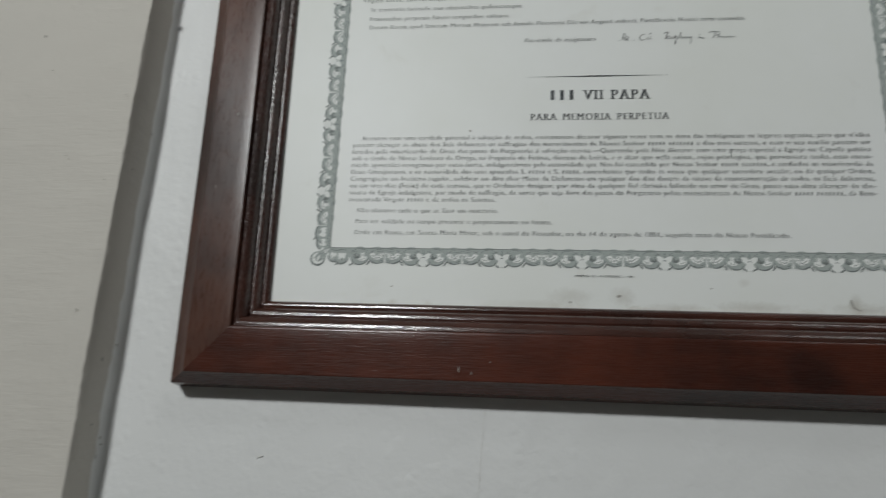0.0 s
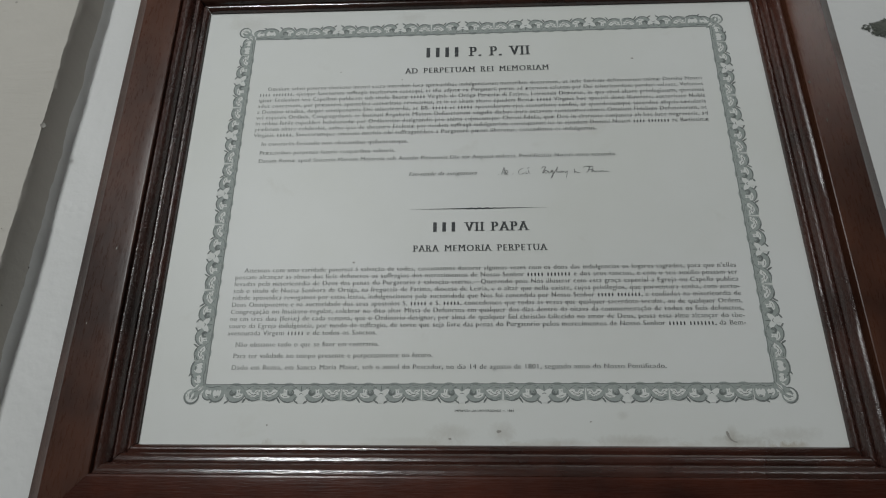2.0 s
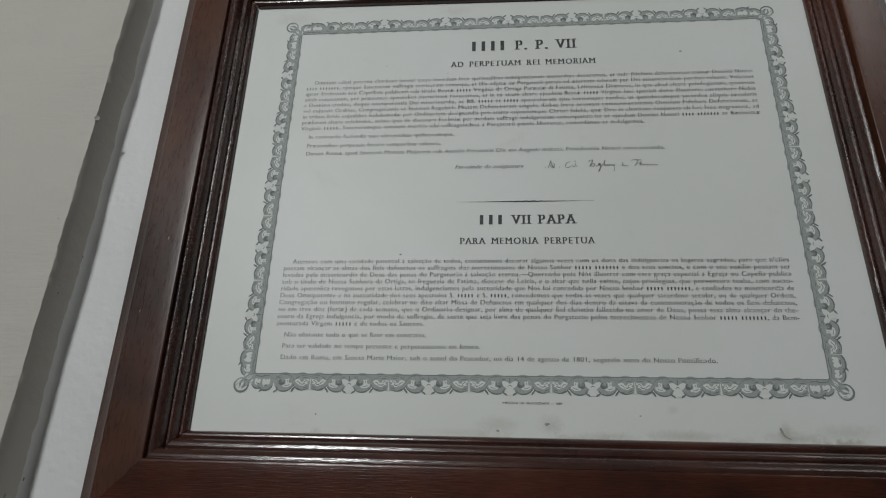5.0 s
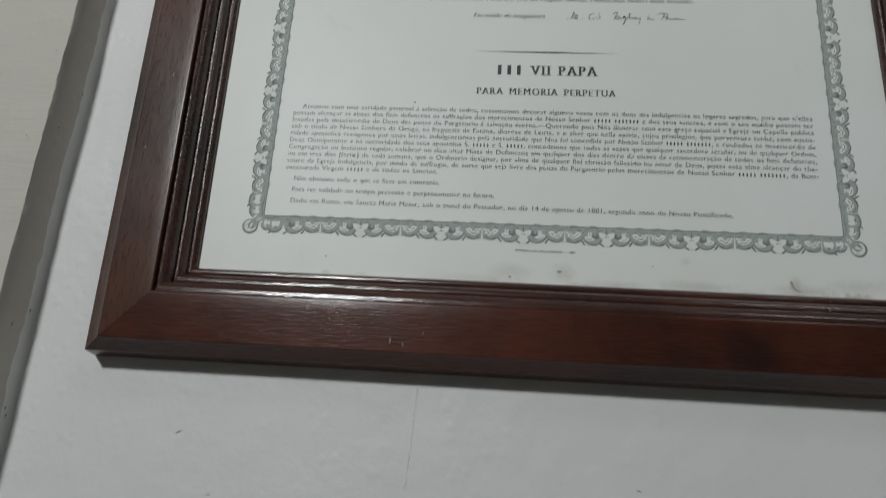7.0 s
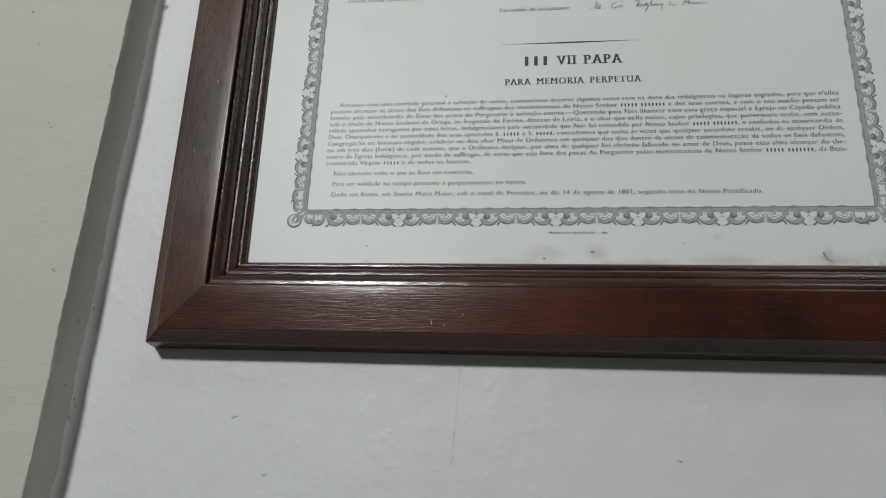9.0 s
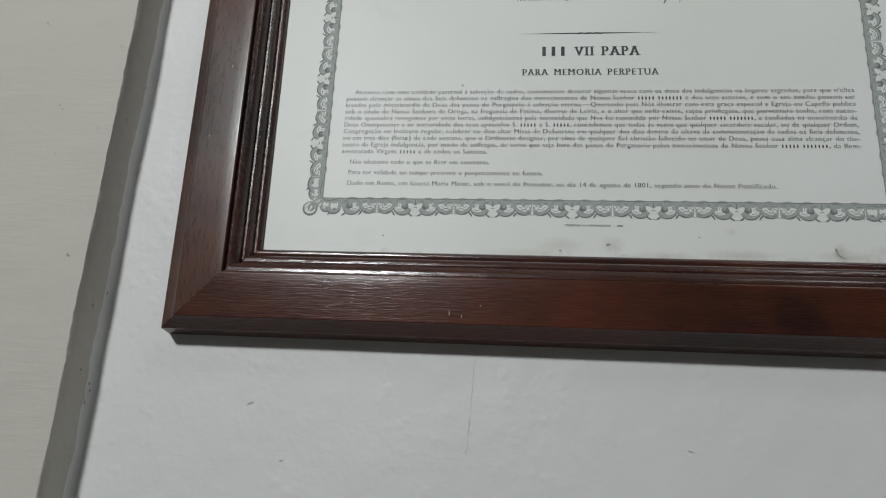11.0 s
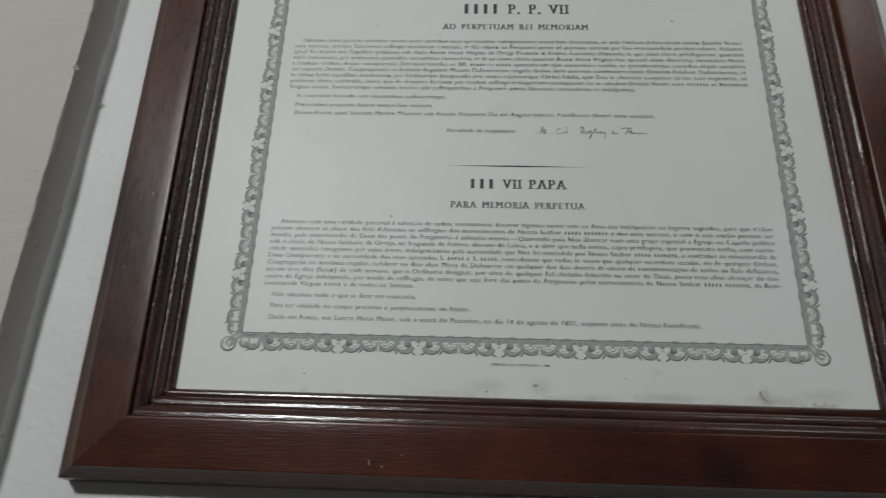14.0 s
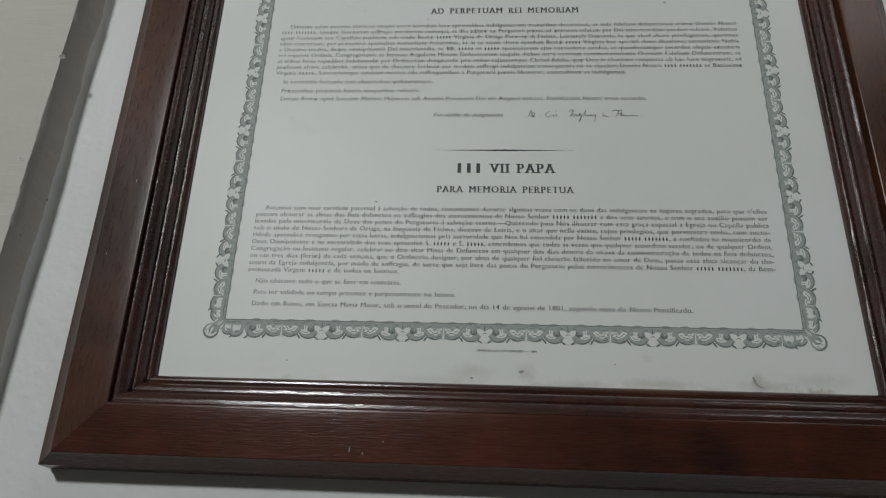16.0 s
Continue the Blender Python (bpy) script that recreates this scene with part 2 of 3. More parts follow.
def grid_sheet(name, xs, zs, y_of, mat, thick):
    """A wall with an uneven, hand-trowelled face and a flat back."""
    verts, faces = [], []
    for z in zs:
        for x in xs:
            verts.append((x, y_of(x, z), z))
    w, h = len(xs), len(zs)
    for j in range(h - 1):
        for i in range(w - 1):
            a = j * w + i
            faces.append((a, a + 1, a + w + 1, a + w))
    back = len(verts)
    verts += [(xs[0], thick, zs[0]), (xs[-1], thick, zs[0]), (xs[-1], thick, zs[-1]), (xs[0], thick, zs[-1])]
    faces.append((back + 3, back + 2, back + 1, back))
    faces.append((back, back + 1) + tuple(range(w - 1, -1, -1)))
    faces.append((back + 2, back + 3) + tuple((h - 1) * w + i for i in range(w)))
    faces.append((back + 3, back) + tuple(j * w for j in range(h)))
    faces.append((back + 1, back + 2) + tuple(j * w + w - 1 for j in range(h - 1, -1, -1)))
    return from_lists(name, verts, faces, (mat,), smooth=40)


def steps(lo, hi, fine_lo, fine_hi, fine, coarse):
    out, v = [], lo
    while v < hi - 1e-6:
        out.append(v)
        v += fine if fine_lo <= v < fine_hi else coarse
    return out + [hi]


def white_face(x, z):
    n = noise.noise((x * 9, z * 9, 0)) * 0.0010 + noise.noise((x * 45, z * 45, 3)) * 0.0004
    hidden = -0.32 < x < 0.32 and 1.63 < z < 2.16
    return WALL_Y + (0.0 if hidden else n)


wall = grid_sheet("wall_north", steps(X0, X1, -0.5, 0.6, 0.012, 0.1), steps(0.0, TOP, 1.3, 2.3, 0.012, 0.1), white_face, WHITE, WALL_Y + 0.25)
tagged(wall, "white painted plaster wall with a hairline crack", "wall", kind="structure")


# the cream pier stands proud of the white wall; its arris is worn and leans a little
PROUD = 0.0365


def pier():
    zs = steps(0.0, TOP, 1.35, 2.35, 0.004, 0.06)
    verts, faces, slots = [], [], []
    # columns: the broad face up to the arris, then the return and the ragged line of white paint at its foot
    cols = 30
    for z in zs:
        wave = 0.0012 * noise.noise((z * 11, 4, 1))
        jag = noise.noise((z * 45, 7, 0)) * 0.0007 + noise.noise((z * 160, 3, 2)) * 0.0006 + noise.noise((z * 420, 1, 5)) * 0.0004
        chip = max(0.0, noise.noise((z * 75, 17, 3)) - 0.42) * 0.004
        edge = -0.3588 + 0.0162 * (z - 1.85) + wave + jag
        foot = -0.3566 + 0.0219 * (z - 1.85) + wave * 0.6 + noise.noise((z * 38, 31, 2)) * 0.0009 + noise.noise((z * 150, 12, 6)) * 0.0006
        paint = 0.0070 + noise.noise((z * 26, 8, 8)) * 0.0032 + noise.noise((z * 120, 2, 9)) * 0.0016
        lump = noise.noise((z * 60, 40, 1)) * 0.0006
        front = WALL_Y - PROUD
        for i in range(cols):
            s = i / (cols - 1)
            x = X0 + (edge - 0.0005 - X0) * (1 - (1 - s) ** 2.6)
            y = front + noise.noise((x * 11, z * 11, 9)) * 0.0016 + noise.noise((x * 60, z * 60, 4)) * 0.0005 + chip * s ** 30
            verts.append((x, y, z))
        for s, back in ((0.0, front + 0.0005 + chip), (0.25, front + 0.010), (0.55, WALL_Y - 0.0160), (0.78, WALL_Y - paint - 0.0015), (0.80, WALL_Y - paint)):
            verts.append((edge + (foot - edge) * s + lump * (s > 0.1), back, z))
        verts.append((foot + 0.0006 + lump, WALL_Y - 0.0030, z))
        verts.append((foot + 0.0022, WALL_Y - 0.0004, z))
        verts.append((foot + 0.0048 + jag, WALL_Y + 0.0018, z))
    w = cols + 8
    for j in range(len(zs) - 1):
        for i in range(w - 1):
            a = j * w + i
            faces.append((a, a + 1, a + w + 1, a + w))
            slots.append(1 if i >= w - 5 else 0)
    return from_lists("wall_pier", verts, faces, (BEIGE, WHITE), slots=slots, smooth=50)


pier_wall = tagged(pier(), "rough cream plastered pier with a worn leaning edge", "wall", kind="structure")

# ---- the framed document ----
framed = tagged(new("framed_document"), "printed papal indulgence in a dark red-brown varnished wooden frame", "framed document")
framed.location = (0, 0, 0)

# inner sight edge of the frame (BL, BR, TR, TL) and the width of each face
SIGHT = ((-0.2420, 1.7080), (0.2412, 1.7068), (0.2382, 2.0868), (-0.2458, 2.0922))
FACE_W = {"left": 0.0504, "right": 0.0466, "bottom": 0.0540, "top": 0.0530}
BEVEL_W = {"left": 0.0138, "right": 0.0132, "bottom": 0.0074, "top": 0.0105}
SLIP_W = {"left": 0.0183, "right": 0.0160, "bottom": 0.0212, "top": 0.0195}
JOINT = {"left": 0.0009, "right": 0.0027, "bottom": 0.00012, "top": 0.0002}
SLIP = ((0.0, 1.0), (0.0, -2.6), (0.5, -3.6), (1.6, -4.9), (3.0, -5.6), (4.3, -5.6), (5.1, -4.9), (5.4, -6.2), (6.2, -8.6), (7.6, -10.6), (9.3, -11.6),
        (10.7, -11.6), (11.3, -10.9), (11.7, -12.9), (12.7, -15.8), (14.2, -17.9), (16.2, -19.3), (18.2, -19.8), (19.3, -19.4), (19.6, -17.0), (19.6, 1.0))
SLIP_LEVEL = ((0.0, 1.0), (0.0, -2.4), (0.4, -3.6), (1.2, -4.8), (2.3, -5.65), (3.4, -5.85), (4.9, -5.4), (5.3, -6.6), (5.9, -8.8), (6.8, -10.6), (7.8, -11.5),
              (9.0, -11.9), (10.6, -12.15), (11.6, -11.7), (12.0, -13.5), (12.7, -16.8), (13.7, -19.2), (15.0, -20.3), (16.4, -21.2), (17.5, -21.55), (19.6, -21.62), (19.6, 1.0))
RAIL = ((20.4, 1.0), (20.4, -20.6), (20.7, -21.6), (21.4, -22.0), (22.4, -22.1), (30.0, -22.1), (42.0, -22.1), (52.4, -22.1), (53.0, -21.8), (53.5, -21.0),
        (55.2, -18.8), (62.6, -10.1), (63.0, -9.7), (63.1, -9.3), (65.2, 9.3), (20.4, 9.3))
RAIL_LEVEL = ((20.4, 1.0), (20.4, -21.4), (20.6, -21.7)) + RAIL[3:]


def corner_at(k, d):
    """The place of frame corner k at d nominal millimetres out from the sight edge."""
    def out(side):
        at, slip, bevel = d / 1000, SLIP_W[side], BEVEL_W[side]
        face = FACE_W[side]
        if d <= 20.0:
            return at * slip / 0.0196
        if d <= 53.0:
            return slip + JOINT[side] + (at - 0.0204) * (face - slip - JOINT[side]) / 0.0326
        return face + (at - 0.053) * bevel / 0.010
    x, z = SIGHT[k]
    side, level = ("left", "right", "right", "left")[k], ("bottom", "bottom", "top", "top")[k]
    return x + out(side) * (1 if side == "right" else -1), z + out(level) * (1 if level == "top" else -1)


def member(name, a, b, profile, mat, label="", gap=0.0002):
    cuts = 28
    verts, faces = [], []
    for i in range(cuts + 1):
        s = i / cuts
        for d, y in profile:
            (xa, za), (xb, zb) = corner_at(a, d), corner_at(b, d)
            t = gap / 0.45 + s * (1 - 2 * gap / 0.45)
            x, z = xa + (xb - xa) * t, za + (zb - za) * t
            wob = noise.noise((x * 14, z * 14, d * 0.08)) * 0.00022
            verts.append((x, y / 1000 + (wob if -30 < y < 0 else 0), z))
    n = len(profile)
    for i in range(cuts):
        for j in range(n):
            p, q = i * n + j, i * n + (j + 1) % n
            faces.append((p, q, q + n, p + n))
    faces.append(tuple(range(n - 1, -1, -1)))
    faces.append(tuple(cuts * n + j for j in range(n)))
    ob = from_lists(name, verts, faces, (mat,), framed, label, smooth=24)
    bm = bmesh.new()
    bm.from_mesh(ob.data)
    bmesh.ops.recalc_face_normals(bm, faces=bm.faces)
    bm.to_mesh(ob.data)
    bm.free()
    return ob


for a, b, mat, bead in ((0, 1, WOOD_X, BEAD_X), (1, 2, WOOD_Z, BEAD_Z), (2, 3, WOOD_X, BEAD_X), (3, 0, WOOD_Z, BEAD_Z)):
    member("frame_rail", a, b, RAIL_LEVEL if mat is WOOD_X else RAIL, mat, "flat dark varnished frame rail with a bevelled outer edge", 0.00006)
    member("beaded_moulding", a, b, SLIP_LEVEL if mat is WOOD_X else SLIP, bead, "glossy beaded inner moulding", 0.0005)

# nicks and dents in the varnish: x, z, width, height
def nick(name, x, z, w, h, mat, label, seed):
    n = 9
    rim = []
    for i in range(n):
        t = 2 * math.pi * i / n
        r = 1 + 0.45 * noise.noise((math.cos(t) * 1.7 + seed, math.sin(t) * 1.7, seed))
        rim.append((x + w / 2 * r * math.cos(t), -0.02245, z + h / 2 * r * math.sin(t)))
    faces = [(0, 1 + (i + 1) % n, 1 + i) for i in range(n)]
    return from_lists(name, [(x, -0.02235, z)] + rim, faces, (mat,), framed, label)


for k, (x, z, w, h) in enumerate(((-0.2745, 1.8485, 0.0009, 0.0028), (-0.0989, 1.6612, 0.0007, 0.0040), (-0.0779, 1.6665, 0.0009, 0.0009), (-0.2850, 1.7900, 0.0007, 0.0016),
                                  (-0.0905, 1.6588, 0.0006, 0.0020))):
    nick("varnish_nick", x, z, w, h, GRIME, "dull pale nick in the varnish", k * 1.9)
for k, (x, z, w, h) in enumerate(((0.2602, 1.9828, 0.0022, 0.0024), (0.2745, 1.9843, 0.0010, 0.0040), (0.2663, 1.9469, 0.0012, 0.0036), (0.2616, 1.9530, 0.0010, 0.0030),
                                  (0.2700, 1.9610, 0.0008, 0.0050))):
    nick("varnish_dent", x, z, w, h, CHIP, "dark dent in the varnish", k * 2.7)

# backing board closes the frame behind the sheet
bm = bmesh.new()
box(bm, -0.257, 0.253, 0.0012, 0.0045, 1.694, 2.098)
me = bpy.data.meshes.new("backing_board")
bm.to_mesh(me)
bm.free()
link_mesh("backing_board", me, framed, "thin wooden backing board", (WOOD_X,))


def sheet():
    xs = [-0.2560 + 0.508 * i / 60 for i in range(61)]
    zs = [1.695 + 0.4035 * i / 48 for i in range(49)]
    verts = [(x, 0.0, z) for z in zs for x in xs]
    faces = [(j * 61 + i, j * 61 + i + 1, j * 61 + i + 62, j * 61 + i + 61) for j in range(48) for i in range(60)]
    n = len(verts)
    verts += [(xs[0], 0.0007, zs[0]), (xs[-1], 0.0007, zs[0]), (xs[-1], 0.0007, zs[-1]), (xs[0], 0.0007, zs[-1])]
    faces.append((n + 3, n + 2, n + 1, n))
    return from_lists("paper_sheet", verts, faces, (PAPER,), framed, "aged greyish white printed sheet with damp stains")


paper = sheet()

# ---- lettering ----
GLYPHS = {}
THIN, STEM, SERIF = -0.0220, 0.057, 0.032


def raw_mesh(text, offset=0.0):
    cu = bpy.data.curves.new("glyph", "FONT")
    cu.body, cu.size, cu.resolution_u, cu.offset = text, 1.0, 3, offset
    ob = bpy.data.objects.new("glyph", cu)
    me = bpy.data.meshes.new_from_object(ob)
    v = np.array([tuple(p.co) for p in me.vertices]) if len(me.vertices) else np.zeros((0, 3))
    fs = [tuple(p.vertices) for p in me.polygons]
    edges = [tuple(e.vertices) for e in me.edges]
    bpy.data.objects.remove(ob)
    bpy.data.curves.remove(cu)
    bpy.data.meshes.remove(me)
    return v, fs, edges


def width_of(text):
    v = raw_mesh(text)[0]
    return v[:, 0].max() - v[:, 0].min()


HH = width_of("HH")
CAP = raw_mesh("H")[0][:, 1].max()
XH = raw_mesh("x")[0][:, 1].max()


def glyph(ch, bold):
    """Points, faces and advance of one letter, with slab feet where its stems end."""
    key = (ch, bold)
    if key in GLYPHS:
        return GLYPHS[key]
    advance = width_of("H" + ch + "H") - HH
    thin, stem, serif = (-0.027, 0.030, 0.10) if bold > 3 else (THIN, STEM, SERIF)
    v, fs, edges = raw_mesh(ch, thin if ch.isalnum() else -0.008)
    pts, faces = [], []
    # thin strokes set side by side: strong stems, fine level strokes
    for k in range(bold):
        n = len(pts)
        pts += [(p[0] + k * stem, p[1], k) for p in v]
        faces += [tuple(i + n for i in f) for f in fs]
    if ch.isalpha() and len(v):
        levels = [v[:, 1].min(), v[:, 1].max()]
        for extra in (0.0, XH, CAP):
            if all(abs(extra - l) > 0.02 for l in levels):
                levels.append(extra)
        for level in levels:
            for a, b in edges:
                if abs(v[a][1] - level) < 0.012 and abs(v[b][1] - level) < 0.012:
                    lo, hi = sorted((v[a][0], v[b][0]))
                    if 0.03 < hi - lo < 0.30:
                        up = 0.034 if abs(level - v[:, 1].min()) < 0.02 or level == 0.0 else -0.034
                        n = len(pts)
                        hi += (bold - 1) * stem
                        pts += [(lo - serif, level, bold), (hi + serif, level, bold), (hi + serif, level + up, bold), (lo - serif, level + up, bold)]
                        faces.append((n, n + 1, n + 2, n + 3))
    GLYPHS[key] = (np.array(pts).reshape(-1, 3), faces, advance + (bold - 1) * stem * 0.7)
    return GLYPHS[key]


def bar_word(count, wide, tall):
    """A covered word: one plain upright bar for each letter."""
    pts, faces = [], []
    for i in range(count):
        n, x = len(pts), i * wide
        pts += [(x + wide * 0.31, 0, 0), (x + wide * 0.69, 0, 0), (x + wide * 0.69, tall, 0), (x + wide * 0.31, tall, 0)]
        faces.append((n, n + 1, n + 2, n + 3))
    return np.array(pts), faces, count * wide


def word_shape(word, bold, track):
    """A word as one shape; what stands in braces is covered."""
    pts, faces, x = np.zeros((0, 3)), [], 0.0
    pieces = []
    for piece in word.replace("{", "|{").replace("}", "|").split("|"):
        if piece.startswith("{"):
            pieces.append(bar_word(len(piece) - 1, 0.72, CAP) if piece.isupper() else bar_word(len(piece) - 1, 0.5, XH * 1.1))
        else:
            pieces += [glyph(c, bold) for c in piece]
    for p, f, adv in pieces:
        n = len(pts)
        if len(p):
            pts = np.vstack((pts, p + (x, 0, 0)))
        faces += [tuple(i + n for i in face) for face in f]
        x += adv + track
    return pts, faces, x - track


LIFT = -0.0003


def text_line(name, text, left, right, base, em, squeeze, mat=None, bold=2, track=0.0, slant=0.0, aim=None):
    """A line of type from left to right on its base line; the spaces take up the slack."""
    words = [word_shape(w, bold, track) for w in text.split(" ")]
    natural = sum(w[2] for w in words) * em * squeeze
    gaps = max(len(words) - 1, 1)
    space = (right - left - natural) / gaps
    if aim or space < 0.28 * em or space > 0.46 * em:
        space = (aim or 0.36) * em
        squeeze *= (right - left - space * gaps) / natural
    verts, faces, x = [], [], left
    for pts, fs, w in words:
        n = len(verts)
        verts += [(x + (px + slant * pz) * em * squeeze, LIFT - 0.00003 * layer, base + pz * em * TALL) for px, pz, layer in pts]
        faces += [tuple(i + n for i in f) for f in fs]
        x += w * em * squeeze + space
    return from_lists(name, verts, faces, (mat or INK,), paper)


TALL = 1.02
LATIN = (
    "Omnium saluti paterna charitate intenti sacra interdum loca spiritualibus indulgentiarum muneribus decoramus, ut inde fidelium defunctorum animæ Domini Nostri",
    "{Jesu} {Christi}, ejusque Sanctorum suffragia meritorum consequi, et illis adjutæ ex Purgatorii pœnis ad æternam salutem per Dei misericordiam perduci valeant. Volentes",
    "igitur Ecclesiam seu Capellam publicam sub titulo Beatæ {Mariæ} Virginis da Ortiga Paræciæ di Fatima, Leiriensis Diœcesis, in qua aliud altare privilegiatum, quatenus",
    "adsit concessum, per præsentes apostolica auctoritate revocamus, et in ea situm altare ejusdem Beatæ {Mariæ} Virginis hoc speciali dono illustrare; auctoritate Nobis",
    "a Domino tradita, deque omnipotentis Dei misericordia, ac BB. {Petri} et {Pauli} apostolorum ejus auctoritate confisi, ut quandocumque sacerdos aliquis sæcularis",
    "vel cujusvis Ordinis, Congregationis et Instituti Regularis Missam Defunctorum singulis diebus intra octavam commemorationis Omnium Fidelium Defunctorum, ac",
    "in tribus feriis cujuslibet hebdomadæ per Ordinarium designandis pro anima cujuscumque Christi fidelis, quæ Deo in charitate conjuncta ab hac luce migraverit, ad",
    "præfatum altare celebrabit, anima ipsa de thesauro Ecclesiæ per modum suffragii indulgentiam consequatur; ita ut ejusdem Domini Nostri {Jesu} {Christi} ac Bætissimæ",
    "Virginis {Mariæ}, Sanctorumque omnium meritis sibi suffragantibus a Purgatorii pœnis liberetur, concedimus et indulgemus.",
)
PORTUGUESE = (
    "Attentos com uma caridade paternal á salvação de todos, costumamos decorar algumas vezes com os dons das indulgencias os logares sagrados, para que n'elles",
    "possam alcançar as almas dos fieis defunctos os suffragios dos merecimentos de Nosso Senhor {Jesus} {Christo} e dos seus sanctos, e com o seu auxilio possam ser",
    "levadas pela misericordia de Deus das penas do Purgatorio á salvação eterna.—Querendo pois Nós illustrar com esta graça especial a Egreja ou Capella publica",
    "sob o titulo de Nossa Senhora da Ortiga, na freguezia de Fatima, diocese de Leiria, e o altar que nella existe, cujos privilegios, que porventura tenha, com aucto-",
    "ridade apostolica revogamos por estas letras, indulgenciamos pela auctoridade que Nos foi concedida por Nosso Senhor {Jesus} {Christo}, e confiados na misericordia de",
    "Deus Omnipotente e na auctoridade dos seus apostolos S. {Pedro} e S. {Paulo}, concedemos que todas as vezes que qualquer sacerdote secular, ou de qualquer Ordem,",
    "Congregação ou Instituto regular, celebrar no dito altar Missa de Defunctos em qualquer dos dias dentro da oitava da commemoração de todos os fieis defunctos,",
    "ou em tres dias (feriæ) de cada semana, que o Ordinario designar, por alma de qualquer fiel christão fallecido no amor de Deus, possa essa alma alcançar do the-",
    "souro da Egreja indulgencia, por modo de suffragio, de sorte que seja livre das penas do Purgatorio pelos merecimentos de Nosso Senhor {Jesus} {Christo}, da Bem-",
    "aventurada Virgem {Maria} e de todos os Sanctos.",
)
EM, SQ = 0.0050, 0.80
text_line("heading", "{PIUS} P. P. VII", -0.0481, 0.0441, 2.0355, 0.0146, 0.95, INK_HEAD, 5, 0.07, aim=0.45)
text_line("heading", "AD PERPETUAM REI MEMORIAM", -0.0638, 0.0600, 2.0188, 0.0080, 1.0, INK_HEAD, 4, 0.04, aim=0.55)
for i, words in enumerate(LATIN):
    text_line("text_line", words, -0.1832 if i == 0 else -0.1899, 0.0955 if i == 8 else 0.1867, 2.0047 - 0.00586 * i, EM, SQ)
text_line("text_line", "In contrariis faciendis non obstantibus quibuscumque.", -0.1826, -0.0589, 1.9492, EM, SQ)
text_line("text_line", "Præsentibus perpetuis futuris temporibus valituris.", -0.1831, -0.0693, 1.9406, EM, SQ)
text_line("text_line", "Datum Romæ apud Sanctam Mariam Majorem sub Annulo Piscatoris Die xiv Augusti mdccci. Pontificatûs Nostri anno secundo.", -0.1831, 0.1094, 1.9330, EM, SQ)
text_line("text_line", "Fac-simile da assignatura", -0.0580, -0.0029, 1.9179, EM, SQ, slant=0.28)
text_line("heading", "{PIO} VII PAPA", -0.0395, 0.0362, 1.8681, 0.0115, 0.95, INK_HEAD, 5, 0.07, aim=0.45)
text_line("heading", "PARA MEMORIA PERPETUA", -0.0528, 0.0498, 1.8514, 0.0077, 1.0, INK_HEAD, 4, 0.04, aim=0.55)
for i, words in enumerate(PORTUGUESE):
    text_line("text_line", words, -0.1824 if i == 0 else -0.1891, -0.0774 if i == 9 else 0.1881, 1.8360 - 0.00554 * i, EM, SQ)
text_line("text_line", "Não obstante tudo o que se fizer em contrario.", -0.1822, -0.0755, 1.7775, EM, SQ)
text_line("text_line", "Para ter validade no tempo presente e perpetuamente no futuro.", -0.1827, -0.0360, 1.7690, EM, SQ)
text_line("text_line", "Dado em Roma, em Sancta Maria Maior, sob o annel do Pescador, no dia 14 de agosto de 1801, segundo anno do Nosso Pontificado.", -0.1829, 0.1286, 1.7604, EM, SQ)
text_line("imprint_line", "IMPRENSA DA UNIVERSIDADE — 1884", -0.0204, 0.0209, 1.7303, 0.0022, 1.0, bold=2)


def ribbon(points, widths):
    """A flat stroke along points (x, z)."""
    verts, faces = [], []
    n = len(points)
    for i, (x, z) in enumerate(points):
        a, b = points[max(i - 1, 0)], points[min(i + 1, n - 1)]
        t = Vector((b[0] - a[0], b[1] - a[1]))
        t = t.normalized() if t.length > 1e-9 else Vector((1, 0))
        w = widths[i] / 2
        verts += [(x - t.y * w, z + t.x * w), (x + t.y * w, z - t.x * w)]
    for i in range(n - 1):
        faces.append((2 * i, 2 * i + 1, 2 * i + 3, 2 * i + 2))
    return verts, faces


def smooth_path(keys, per=6):
    out = []
    for i in range(len(keys) - 1):
        p = [keys[max(i - 1, 0)], keys[i], keys[i + 1], keys[min(i + 2, len(keys) - 1)]]
        for k in range(per):
            t = k / per
            out.append(tuple(0.5 * (2 * p[1][c] + (p[2][c] - p[0][c]) * t + (2 * p[0][c] - 5 * p[1][c] + 4 * p[2][c] - p[3][c]) * t * t
                                    + (3 * p[1][c] - p[0][c] - 3 * p[2][c] + p[3][c]) * t ** 3) for c in (0, 1)))
    return out + [keys[-1]]


def flat_strokes(name, strokes, y, mat, parent, label=""):
    verts, faces = [], []
    for points, widths in strokes:
        v, f = ribbon(points, widths)
        n = len(verts)
        verts += [(x, y, z) for x, z in v]
        faces += [tuple(i + n for i in q) for q in f]
    return from_lists(name, verts, faces, (mat,), parent, label)


def pen(keys, thick):
    pts = smooth_path(keys)
    n = len(pts)
    return pts, [thick * 0.001 * (0.35 + 0.65 * abs(math.sin(0.7 + i * 0.9))) for i in range(n)]


